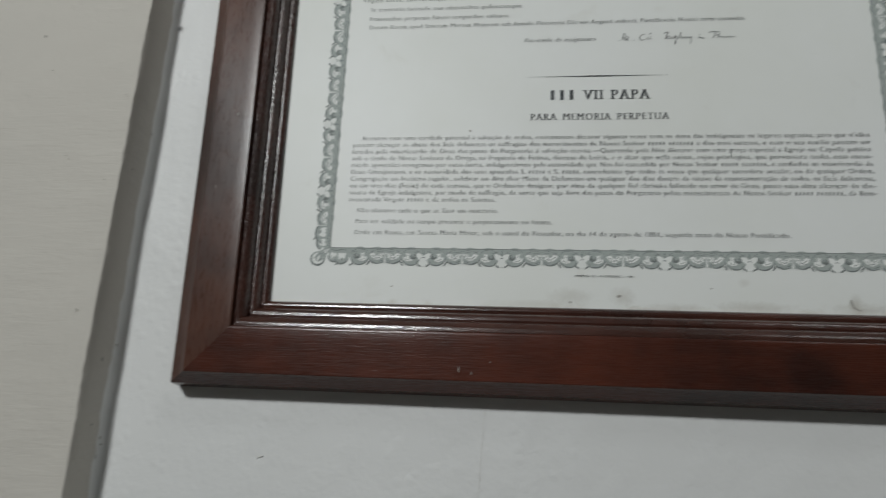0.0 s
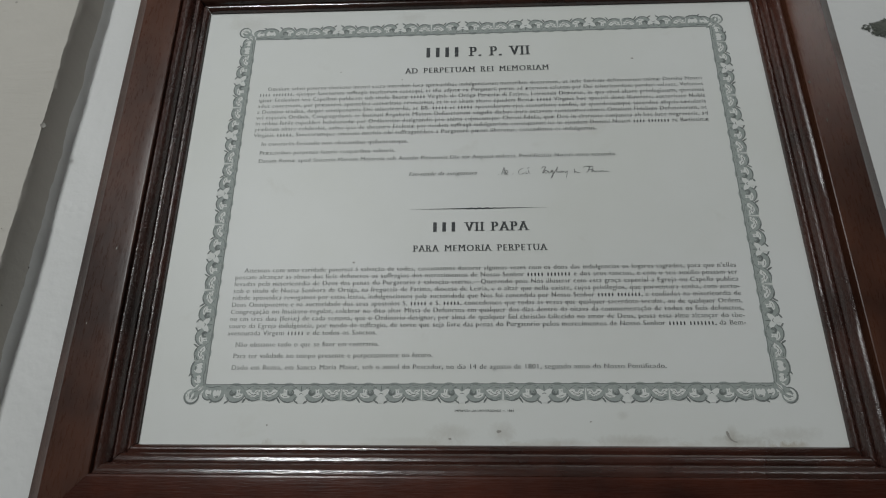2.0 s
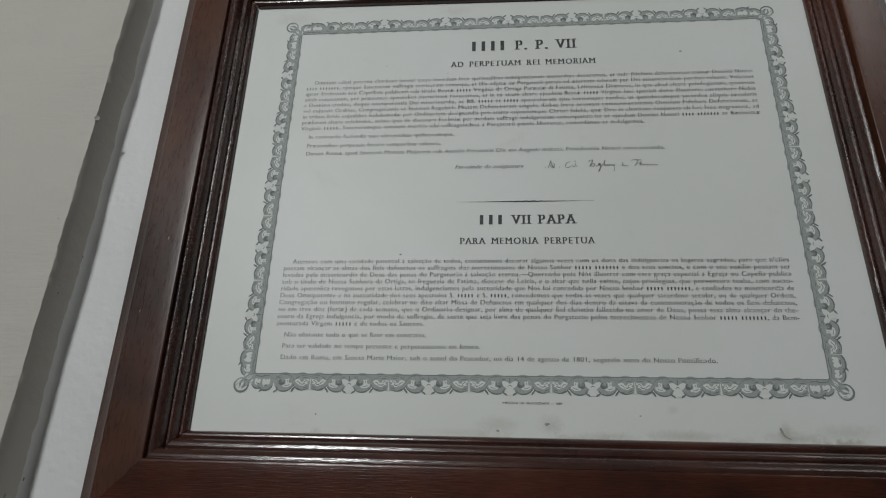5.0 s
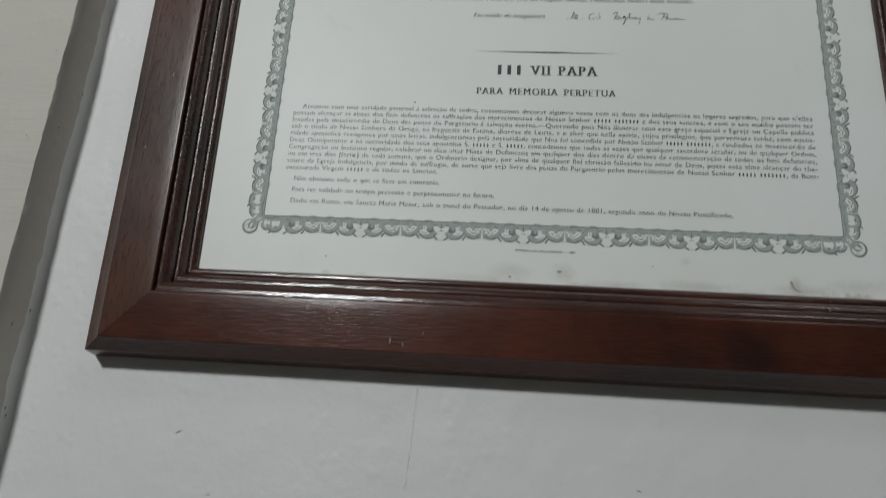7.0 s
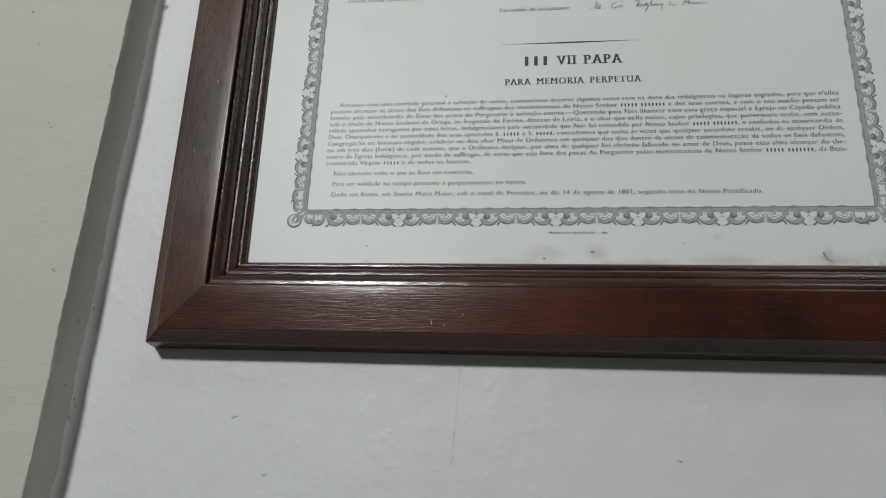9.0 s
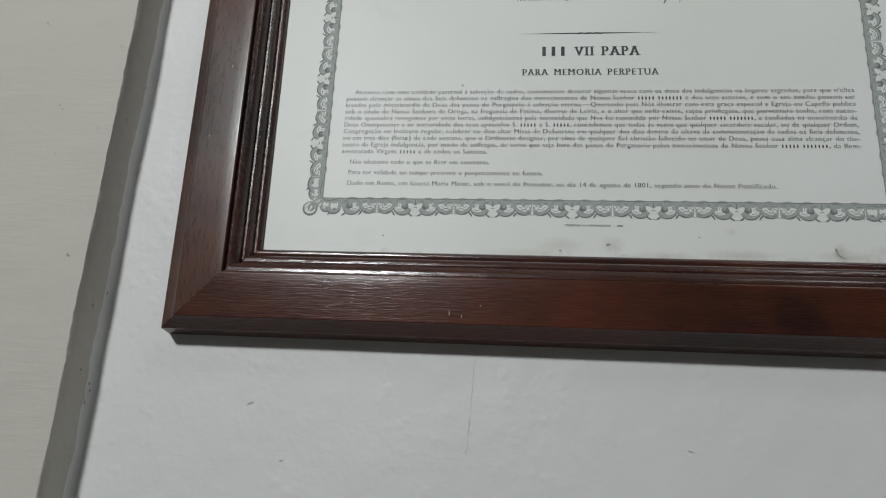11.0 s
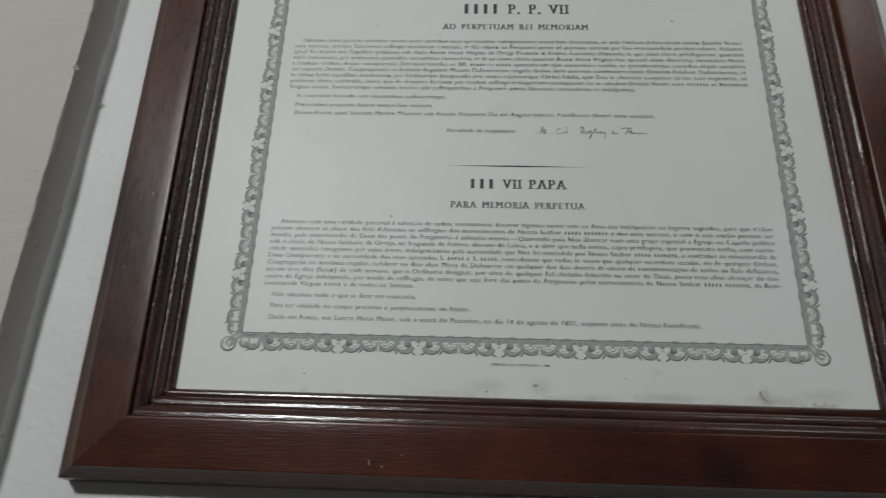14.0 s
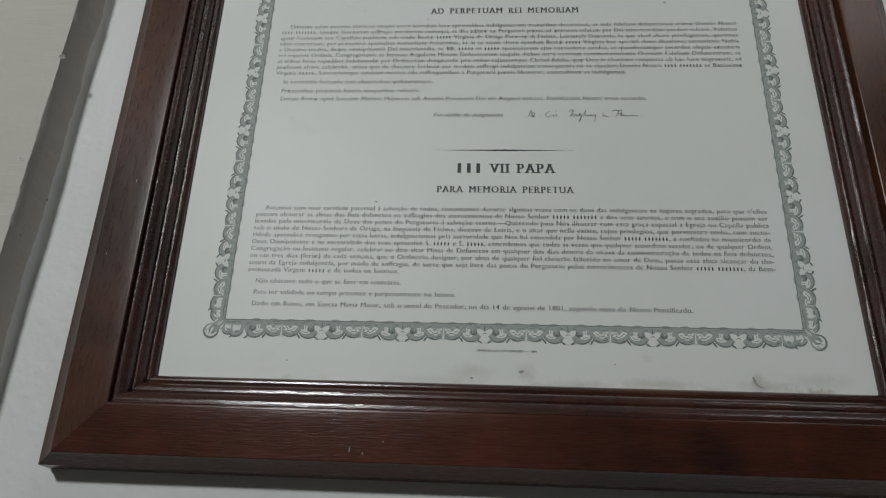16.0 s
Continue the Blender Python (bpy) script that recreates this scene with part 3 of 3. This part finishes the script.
# the signature is an unreadable hand: slanting loops and dashes of the pen
def signature():
    x, z, mm = 0.0143, 1.9174, 0.001
    def at(*pairs):
        return [(x + a * mm, z + b * mm) for a, b in pairs]
    s = [pen(at((0, 0), (0.8, 0.3)), 0.6),
         pen(at((3, 0.3), (4.5, 4), (5.5, 7), (5.8, 4.5), (5.4, 1), (7, 0.6), (8.8, 2.6), (8, 4.2), (6.6, 3), (7.4, 0.4), (9, 0.2)), 0.55),
         pen(at((13, 0.2), (13.6, 0.5)), 0.5),
         pen(at((23, 5.6), (20.6, 5), (18.6, 2.4), (19.6, 0), (22, 0.4), (24, 1.6)), 0.45),
         pen(at((25.4, 2.6), (25.8, 0.6), (27.2, 1.2)), 0.5), pen(at((27.8, 3.6), (28.2, 1.4), (29.2, 1)), 0.5), pen(at((27, 5.6), (28.6, 6.4)), 0.5),
         pen(at((40, 5.2), (41, 6.8), (43.6, 6.6), (42.2, 4.2), (40.6, 0.6), (43.4, 3.4), (45, 2.6), (44, 0.6), (42.4, 1.2)), 0.55),
         pen(at((46, 2.6), (46.4, 0.6), (48, 1.6), (50, 3.2), (48.6, 3.4), (48.6, 1.4), (50.2, 2.8), (49.6, -2.2), (48, -4.4), (49.4, -1.6), (53, 3.6), (54.4, 6.4), (53.4, 1)), 0.5),
         pen(at((54.4, 2.6), (55, 0.8), (56.4, 2.4), (56.8, 0.8), (58.4, 2.6), (58.8, 0.8), (60.2, 2.4), (61.4, 0.8), (63, 2.4), (62.4, -2), (61.6, -4.2)), 0.45),
         pen(at((70, 4.4), (69.4, 0.8), (71, 1.6), (72.2, 0.6), (74.6, 0.8)), 0.5),
         pen(at((78, 5.6), (80, 6.6), (87, 6.2)), 0.5), pen(at((84, 6), (81.6, 1.6), (80.4, 0.6)), 0.5),
         pen(at((82.6, 3.2), (86, 3.4), (86.6, 5), (85.2, 0.8), (87, 2.4), (87.8, 0.8)), 0.5),
         pen(at((88.6, 2.2), (89, 0.8), (90.6, 2), (91.4, 0.8), (93, 2), (93.4, 0.8), (95, 2.2), (96.6, 1), (98.6, 1.6), (101, 0.8)), 0.45)]
    scale = 0.0879 / 0.101
    s = [([(x + (a - x) * scale, z + (b - z) * 0.92) for a, b in pts], w) for pts, w in s]
    flat_strokes("signature", s, LIFT, INK, paper, "thin black handwritten pen strokes")


signature()

# swelled rule between the two texts, with a knot in its middle
rule = [(-0.0556 + 0.1068 * i / 60, 1.8877 + 0.0002 * math.sin(i * 1.9) * (1 if 24 < i < 38 else 0.2)) for i in range(61)]
flat_strokes("swelled_rule", [(rule, [0.0001 + 0.0008 * math.sin(math.pi * i / 60) ** 2 * (1.3 if 25 < i < 36 and i % 4 else 1.0) for i in range(61)])],
             LIFT, INK, paper)


# ---- printed ornament border ----
def disc(cx, cy, r, a0=0, a1=360, n=18):
    pts = [(cx + r * math.cos(radians(a0 + (a1 - a0) * i / n)), cy + r * math.sin(radians(a0 + (a1 - a0) * i / n))) for i in range(n + (a1 - a0 < 360))]
    return pts


def arc_band(cx, cy, r0, r1, a0, a1, n=12):
    """A crescent, thickest in its middle."""
    out, inner = [], []
    for i in range(n + 1):
        s = i / n
        a = radians(a0 + (a1 - a0) * s)
        thick = (r1 - r0) * math.sin(math.pi * (0.12 + 0.76 * s))
        out.append((cx + r1 * math.cos(a), cy + r1 * math.sin(a)))
        inner.append((cx + (r1 - thick) * math.cos(a), cy + (r1 - thick) * math.sin(a)))
    return out + inner[::-1]


def vein(*keys, w=0.45):
    pts = smooth_path(list(keys), 4)
    v, f = ribbon(pts, [w * (0.4 + 0.6 * math.sin(math.pi * i / (len(pts) - 1))) for i in range(len(pts))])
    return v[0::2] + v[1::2][::-1]


MID, DARK, PALE = 0, 1, 2
HALF_MOTIF = 27.0
# one half of the repeat in millimetres: along the edge, out from the inner line; tone; layer
HALF = [
    (MID, 1, disc(8.8, 6.2, 7.1)), (MID, 1, disc(21.2, 5.6, 6.5)), (MID, 1, [(21, 4), (26.5, 4), (26.3, 11.4), (21, 12.1)]),
    (DARK, 2, arc_band(8.8, 6.2, 6.3, 7.2, 15, 140)), (DARK, 2, arc_band(21.2, 5.7, 5.8, 6.6, 50, 165)),
    (DARK, 2, vein((4.6, 11.6), (3.6, 12.6), (2.6, 13.2), (2.0, 14.0), w=1.2)), (DARK, 2, vein((16.6, 9.8), (15.4, 11.4), (14.2, 13.4), w=1.2)),
    (DARK, 2, vein((2.4, 4.2), (4.6, 1.9), (8.8, 0.9), (13, 1.9), (16.0, 5.6), w=0.3)), (DARK, 2, vein((16.0, 5.0), (19, 2.2), (23, 1.2), (26.6, 2.2), w=0.3)),
    (PALE, 3, [(9.4, 3.9), (10.6, 4.3), (12.2, 3.6), (12.0, 6.4), (13.2, 7.0), (14.2, 6.6), (14.0, 8.8), (11.6, 10.2), (8.4, 9.9), (7.4, 8.6), (9.6, 8.0), (9.9, 6.0)]),
    (PALE, 3, [(15.9, 4.9), (18.2, 3.8), (19.8, 4.4), (20.4, 5.8), (21.8, 6.2), (22.8, 4.4), (24.6, 4.4), (26.0, 3.9), (26.2, 5.2), (24.6, 6.0), (25.6, 7.4), (23.8, 7.8),
               (22.6, 9.2), (19.8, 9.0), (17.6, 7.2)]),
    (PALE, 3, [(26.75, 3.6), (27.0, 3.6), (27.0, 11.8), (26.45, 11.8)]),
    (DARK, 4, arc_band(7.0, 6.4, 0.9, 2.2, -40, 260)), (DARK, 4, arc_band(7.0, 6.4, 0.2, 0.9, 0, 300)), (DARK, 4, vein((20.4, 7.4), (22.0, 7.8), (23.6, 7.0), w=0.6)),
    (DARK, 2, vein((16.4, 2.4), (18.6, 3.3), w=0.35)), (DARK, 2, vein((21.6, 2.9), (25.6, 3.1), w=0.35)), (DARK, 2, vein((3.0, 2.4), (6.0, 3.3), w=0.4)),
    (DARK, 2, vein((17.4, 10.2), (20.2, 11.3), w=0.5)), (DARK, 2, vein((22.4, 10.6), (25.6, 9.4), w=0.5)), (DARK, 2, vein((3.2, 9.2), (5.2, 11.5), w=0.5)),
    (DARK, 4, vein((17.4, 5.6), (19.0, 6.2), (20.4, 7.8), w=0.4)), (DARK, 4, vein((22.4, 6.8), (23.4, 5.6), (25.0, 5.0), w=0.4)), (DARK, 4, vein((18.6, 8.2), (21.0, 8.6), w=0.35)),
    (DARK, 4, vein((13.0, 7.8), (11.4, 8.8), (9.2, 9.0), w=0.4)), (DARK, 4, vein((11.2, 4.6), (11.0, 6.4), w=0.35)),
]
HEART = [(MID, 1, [(-27, 0), (27, 0), (27, 7.6), (-27, 7.6)]), (DARK, 2, [(-27, 0), (27, 0), (27, 0.55), (-27, 0.55)]),
         (PALE, 3, [(-5.3, 4.3), (-3.8, 3.7), (-2.0, 4.2), (0, 5.8), (2.0, 4.2), (3.8, 3.7), (5.3, 4.3), (4.7, 6.8), (3.2, 8.2), (1.8, 9.4), (1.5, 11.0), (2.0, 13.6), (-2.0, 13.6),
                    (-1.5, 11.0), (-1.8, 9.4), (-3.2, 8.2), (-4.7, 6.8)]),
         (DARK, 4, vein((0, 1.4), (0, 5.4), w=0.6)), (DARK, 4, vein((-1.4, 7.6), (0, 6.8), (1.4, 7.6), w=0.5))]
MOTIF = HEART + HALF + [(tone, layer, [(-u, v) for u, v in pts][::-1]) for tone, layer, pts in HALF]
# the scroll between the last repeat and the corner, and the corner rose
SCROLL = [(MID, 1, [(0, 0), (13, 0), (13, 6.5), (0, 6.5)]), (DARK, 2, [(0, 0), (13, 0), (13, 0.55), (0, 0.55)]), (MID, 1, disc(4.4, 7.4, 5.6)), (MID, 1, disc(10.0, 6.9, 4.6)),
          (DARK, 2, arc_band(4.4, 7.4, 4.5, 5.7, 20, 170)), (DARK, 2, arc_band(10.0, 6.9, 3.7, 4.7, 10, 130)), (DARK, 2, vein((6.6, 11.6), (7.4, 12.6), (8.6, 13.4), w=1.0)),
          (PALE, 3, [(0.9, 5.0), (1.6, 3.8), (2.5, 5.0), (3.5, 3.9), (4.3, 5.2), (5.4, 4.0), (6.6, 4.6), (6.9, 6.6), (6.2, 8.8), (5.2, 10.0), (4.6, 8.4), (3.4, 7.9), (2.4, 9.4), (1.3, 7.6)]),
          (PALE, 3, [(7.9, 5.2), (8.9, 3.9), (9.8, 5.0), (10.8, 3.8), (12.2, 4.0), (12.6, 6.0), (11.9, 8.0), (10.7, 9.0), (10.2, 7.4), (9.2, 7.0), (8.3, 8.0)]),
          (DARK, 4, vein((2.2, 8.2), (3.6, 9.4), (5.4, 8.8), w=0.5)), (DARK, 4, vein((8.8, 7.4), (10.2, 7.6), (11.4, 6.6), w=0.45)),
          (DARK, 4, vein((1.0, 2.4), (4.2, 1.5), (8.0, 2.4), (12.6, 1.6), w=0.5))]
ROSE = [(MID, 1, disc(0, 0, 5.6, n=24)), (MID, 1, [(0, -1), (9.2, 2.6), (9.6, 9.6), (2.6, 9.2), (-1, 0)]), (DARK, 2, arc_band(0, 0, 4.5, 5.7, 150, 380, 20)),
        (PALE, 3, arc_band(0.3, 0.2, 1.9, 4.4, 95, 345, 18)), (PALE, 3, [(-0.9, -1.7), (0.5, -1.3), (1.7, 0.6), (1.5, 2.6), (0.3, 1.6), (-0.7, 0.2)]),
        (DARK, 4, vein((-1.6, -2.4), (-0.6, -0.6), (-0.5, 1.6), w=0.5)), (DARK, 4, vein((0.6, -2.6), (2.2, -1.0), (2.6, 1.0), w=0.5)), (DARK, 4, vein((-3.4, -0.6), (-2.6, 1.6), w=0.35)),
        (PALE, 3, [(3.0, 4.2), (4.4, 3.8), (6.4, 4.6), (7.2, 6.0), (8.4, 7.8), (6.6, 7.2), (5.0, 6.4)]), (PALE, 3, [(1.6, 6.0), (3.4, 7.0), (4.6, 8.8), (2.4, 8.2)]),
        (PALE, 3, [(6.0, 1.6), (7.0, 3.4), (8.8, 4.6), (8.2, 2.4)]), (DARK, 4, vein((1.4, 3.2), (4.6, 4.8), (8.6, 9.0), w=0.4))]


def motif_mesh(name, shapes):
    """Flat printed shapes; x along the edge, z outwards, in metres."""
    verts, faces, slots = [], [], []
    for k, (tone, layer, pts) in enumerate(shapes):
        n = len(verts)
        y = -0.00008 - 0.00007 * layer - 0.000002 * (k % 17)
        verts += [(u / 1000, y, v / 1000) for u, v in pts]
        faces.append(tuple(range(n, n + len(pts))))
        slots.append(tone)
    me = bpy.data.meshes.new(name)
    me.from_pydata(verts, [], faces)
    me.polygons.foreach_set("material_index", slots)
    bm = bmesh.new()
    bm.from_mesh(me)
    bmesh.ops.triangulate(bm, faces=bm.faces, ngon_method="EAR_CLIP")
    for f in bm.faces:
        f.normal_update()
        if f.normal.y > 0:
            f.normal_flip()
    bm.to_mesh(me)
    bm.free()
    for m in (INK_MID, INK_DARK, PAPER_CLEAN):
        me.materials.append(m)
    return me


def clean_paper():
    mat, tree, bsdf = material("unprinted_leaf_paper")
    base = mixed(tree, noise_of(tree, coords(tree), 160.0, 3), (0.755, 0.77, 0.735), (0.81, 0.825, 0.81))
    tree.links.new(base, bsdf.inputs["Base Color"])
    bsdf.inputs["Roughness"].default_value = 0.6
    bsdf.inputs["Specular IOR Level"].default_value = 0.25
    return mat


PAPER_CLEAN = clean_paper()
half_me = motif_mesh("border_half_ornament", [(MID, 1, [(0, 0), (27, 0), (27, 7.0), (0, 7.0)]), (DARK, 2, [(0, 0), (27, 0), (27, 0.55), (0, 0.55)])] + HALF)
motif_me, scroll_me, rose_me = motif_mesh("border_ornament", MOTIF), motif_mesh("border_scroll", SCROLL), motif_mesh("corner_rose", ROSE)


def printed(name, me, x, z, turn, sx=1.0, mirror=1):
    ob = new(name, me)
    ob.parent = paper
    ob.matrix_basis = Matrix.Translation((x, 0, z)) @ Matrix.Rotation(radians(turn), 4, "Y") @ Matrix.Diagonal((sx * mirror, 1, 1, 1))
    return ob


BX, BZ0, BZ1 = 0.200, 1.750, 2.0602
# turn about y: 0 prints outwards upwards, 180 downwards, -90 to the left, 90 to the right
for turn, cz, first, pitch, near in ((0, BZ1, -0.1809, 0.0557, 0.0085), (180, BZ0, -0.1868, 0.05725, 0.0085)):
    wide = pitch / (2 * HALF_MOTIF / 1000)
    printed("border_half_ornament", half_me, first, cz, turn, wide, 1 if turn == 0 else -1)
    for i in range(1, 7):
        printed("border_ornament", motif_me, first + pitch * i, cz, turn, wide)
    printed("border_scroll", scroll_me, first, cz, turn, (first + BX) / 0.013, -1 if turn == 0 else 1)
    last = first + pitch * 6.5
    printed("border_scroll", scroll_me, last, cz, turn, (BX - last) / 0.013, 1 if turn == 0 else -1)
for turn, cx in ((-90, -BX), (90, BX)):
    ends, mid = 0.0168, (BZ0 + BZ1) / 2
    pitch = (BZ1 - BZ0 - 2 * ends) / 5
    for i in range(5):
        printed("border_ornament", motif_me, cx, mid + (i - 2) * pitch, turn, pitch / (2 * HALF_MOTIF / 1000))
    for side in (-1, 1):
        printed("border_scroll", scroll_me, cx, mid + side * pitch * 2.5, turn, ends / 0.013, side if turn == -90 else -side)
for x, z, turn in ((-0.2092, 1.7413, 0), (0.2090, 1.7414, -90), (0.2072, 2.0680, 180), (-0.2103, 2.0690, 90)):
    printed("corner_rose", rose_me, x, z, turn)


# ---- marks on the sheet ----
def blotch(name, cx, cz, w, h, seed, y, mat, parent, label="", n=36, rough=0.35):
    pts = []
    for i in range(n):
        a = 2 * math.pi * i / n
        r = 1 + rough * noise.noise((math.cos(a) * 1.6 + seed, math.sin(a) * 1.6, seed * 3.1)) + rough * 0.5 * noise.noise((math.cos(a) * 6 + seed, math.sin(a) * 6, 2))
        pts.append((cx + w / 2 * r * math.cos(a), y, cz + h / 2 * r * math.sin(a)))
    return from_lists(name, pts, [tuple(range(n - 1, -1, -1))], (mat,), parent, label)


for x, z, r in ((-0.0980, 1.8432, 0.0012), (0.1310, 2.0285, 0.0014), (-0.1520, 1.7212, 0.0009), (-0.0235, 1.7120, 0.0013), (0.0100, 1.7170, 0.0019), (-0.1200, 2.0222, 0.0007),
                (0.0730, 1.7235, 0.0008), (-0.0660, 2.0128, 0.0007)):
    blotch("ink_speck", x, z, r * 1.7, r, x * 90, -0.00014, GRIME, paper, "small dark speck")
# a hooked smear of dirt at the foot of the sheet
smear = smooth_path([(0.1630, 1.7172), (0.1636, 1.7150), (0.1644, 1.7128), (0.1662, 1.7110), (0.1690, 1.7100)])
flat_strokes("dirt_smear", [(smear, [0.0022 * (1 - 0.75 * i / len(smear)) * (0.5 + 0.5 * min(1, i / 5)) for i in range(len(smear))])], -0.00016, GRIME, paper, "hooked smear of dirt")

# ---- marks on the walls ----
crack = [(-0.0822 - 0.0040 * i / 30 + noise.noise((i * 0.7, 2, 0)) * 0.0018, 1.636 - 0.066 * i / 30) for i in range(31)]
verts, faces = ribbon(crack, [0.00012 + 0.0004 * abs(noise.noise((i * 0.5, 9, 1))) for i in range(31)])
from_lists("crack", [(x, WALL_Y - 0.0011, z) for x, z in verts], faces, (STAIN,), wall, "hairline crack in the paint")


def plaster_damage():
    """A crumbled patch of bare dark plaster beside the frame: a ragged hollow edged with fine crumbs."""
    rng = random.Random(11)
    verts, faces = [], []
    cx, cz = 0.3735, 2.0535
    for k in range(1500):
        a, q = rng.uniform(0, 2 * math.pi), rng.random() ** 0.62
        reach = 1 + 0.16 * noise.noise((math.cos(a) * 2.2, math.sin(a) * 2.2, 6)) + 0.08 * noise.noise((math.cos(a) * 9, math.sin(a) * 9, 2))
        q *= reach
        x, z = cx + 0.0385 * q * math.cos(a), cz + 0.0155 * q * math.sin(a) * (1.05 + 0.35 * math.cos(a)) + 0.0035 * (1 - math.cos(a)) * 0.9
        if noise.noise((x * 260, z * 260, 4)) * 0.5 + q > 1.08:
            continue
        size = 0.0016 * max(0.0, 1.0 - q) + 0.00035 + 0.0005 * rng.random()
        n, m = len(verts), 6
        y = WALL_Y - 0.0012 - 0.0012 * max(0.0, 1 - q) - 0.0000003 * k
        verts.append((x, y - 0.0001, z))
        for i in range(m):
            b = 2 * math.pi * i / m
            w = size * rng.uniform(0.5, 1.4)
            verts.append((x + w * 1.5 * math.cos(b), y + 0.0001, z + w * math.sin(b)))
        faces += [(n, n + 1 + (i + 1) % m, n + 1 + i) for i in range(m)]
    return from_lists("plaster_damage", verts, faces, (CHIP,), wall, "crumbled patch of bare dark plaster")


plaster_damage()


def pit(name, centre, along, across, w, h, seed, label):
    """A shallow chip with a ragged rim and a sunken middle, laid on a surface by two directions."""
    n, (c, a, b) = 11, (Vector(centre), Vector(along), Vector(across))
    out = a.cross(b).normalized()
    out = out if out.dot(Vector((0.3, -1, 0))) > 0 else -out
    verts = [tuple(c + out * 0.0001)]
    for i in range(n):
        t = 2 * math.pi * i / n
        r = 1 + 0.5 * noise.noise((math.cos(t) * 1.5 + seed, math.sin(t) * 1.5, seed * 2.3))
        verts.append(tuple(c + a * (w / 2 * r * math.cos(t)) + b * (h / 2 * r * math.sin(t)) + out * 0.0006))
    faces = [(0, 1 + i, 1 + (i + 1) % n) for i in range(n)]
    return from_lists(name, verts, faces, (GRIME,), pier_wall, label)


# pits in the return of the pier (height, share of its depth, width, height) and on its face
for k, (z, s, w, h) in enumerate(((1.6608, 0.42, 0.0022, 0.0040), (1.6728, 0.80, 0.0020, 0.0036), (1.6149, 0.45, 0.0020, 0.0022), (1.5926, 0.76, 0.0016, 0.0050),
                                  (1.6060, 0.80, 0.0020, 0.0030), (1.6010, 0.86, 0.0020, 0.0024), (1.8060, 0.30, 0.0018, 0.0020), (1.8420, 0.72, 0.0016, 0.0024))):
    edge, foot = -0.3588 + 0.0162 * (z - 1.85), -0.3566 + 0.0219 * (z - 1.85)
    pit("paint_pit", (edge + (foot - edge) * s + 0.0012, WALL_Y - PROUD * (1 - s), z), (0, 1, 0), (0, 0, 1), w, h * 0.8, k * 2.1, "small dark pit in the grey edge")
for k, (x, z, w, h) in enumerate(((-0.4047, 1.8121, 0.0012, 0.0012), (-0.3746, 1.6945, 0.0014, 0.0014), (-0.4000, 1.7720, 0.0010, 0.0008), (-0.3700, 1.7930, 0.0010, 0.0008),
                                  (-0.4300, 1.8850, 0.0012, 0.0008), (-0.3640, 1.8630, 0.0012, 0.0010))):
    pit("paint_pit", (x, WALL_Y - PROUD - 0.0016, z), (1, 0, 0), (0, 0, 1), w, h, k * 1.3, "small dark pit in the cream paint")
pit("edge_chip", (-0.3565, WALL_Y - PROUD + 0.0006, 1.9570), (0.9, 0.45, 0), (0, 0, 1), 0.0045, 0.0045, 5.0, "chip broken out of the worn edge")

for k, (x, z, w, tilt) in enumerate(((-0.2416, 1.5980, 0.0050, 0.4), (0.0620, 1.5790, 0.0040, -0.2), (-0.2150, 1.5600, 0.0030, 0.2))):
    stroke = [(x + w * (i / 8 - 0.5), z + w * tilt * (i / 8 - 0.5) + noise.noise((i * 0.9, k, 3)) * 0.0006) for i in range(9)]
    verts, faces = ribbon(stroke, [0.0007 * math.sin(math.pi * (0.08 + 0.84 * i / 8)) for i in range(9)])
    from_lists("scratch", [(a, WALL_Y - 0.0012, b) for a, b in verts], faces, (STAIN,), wall, "short grey scratch in the paint")
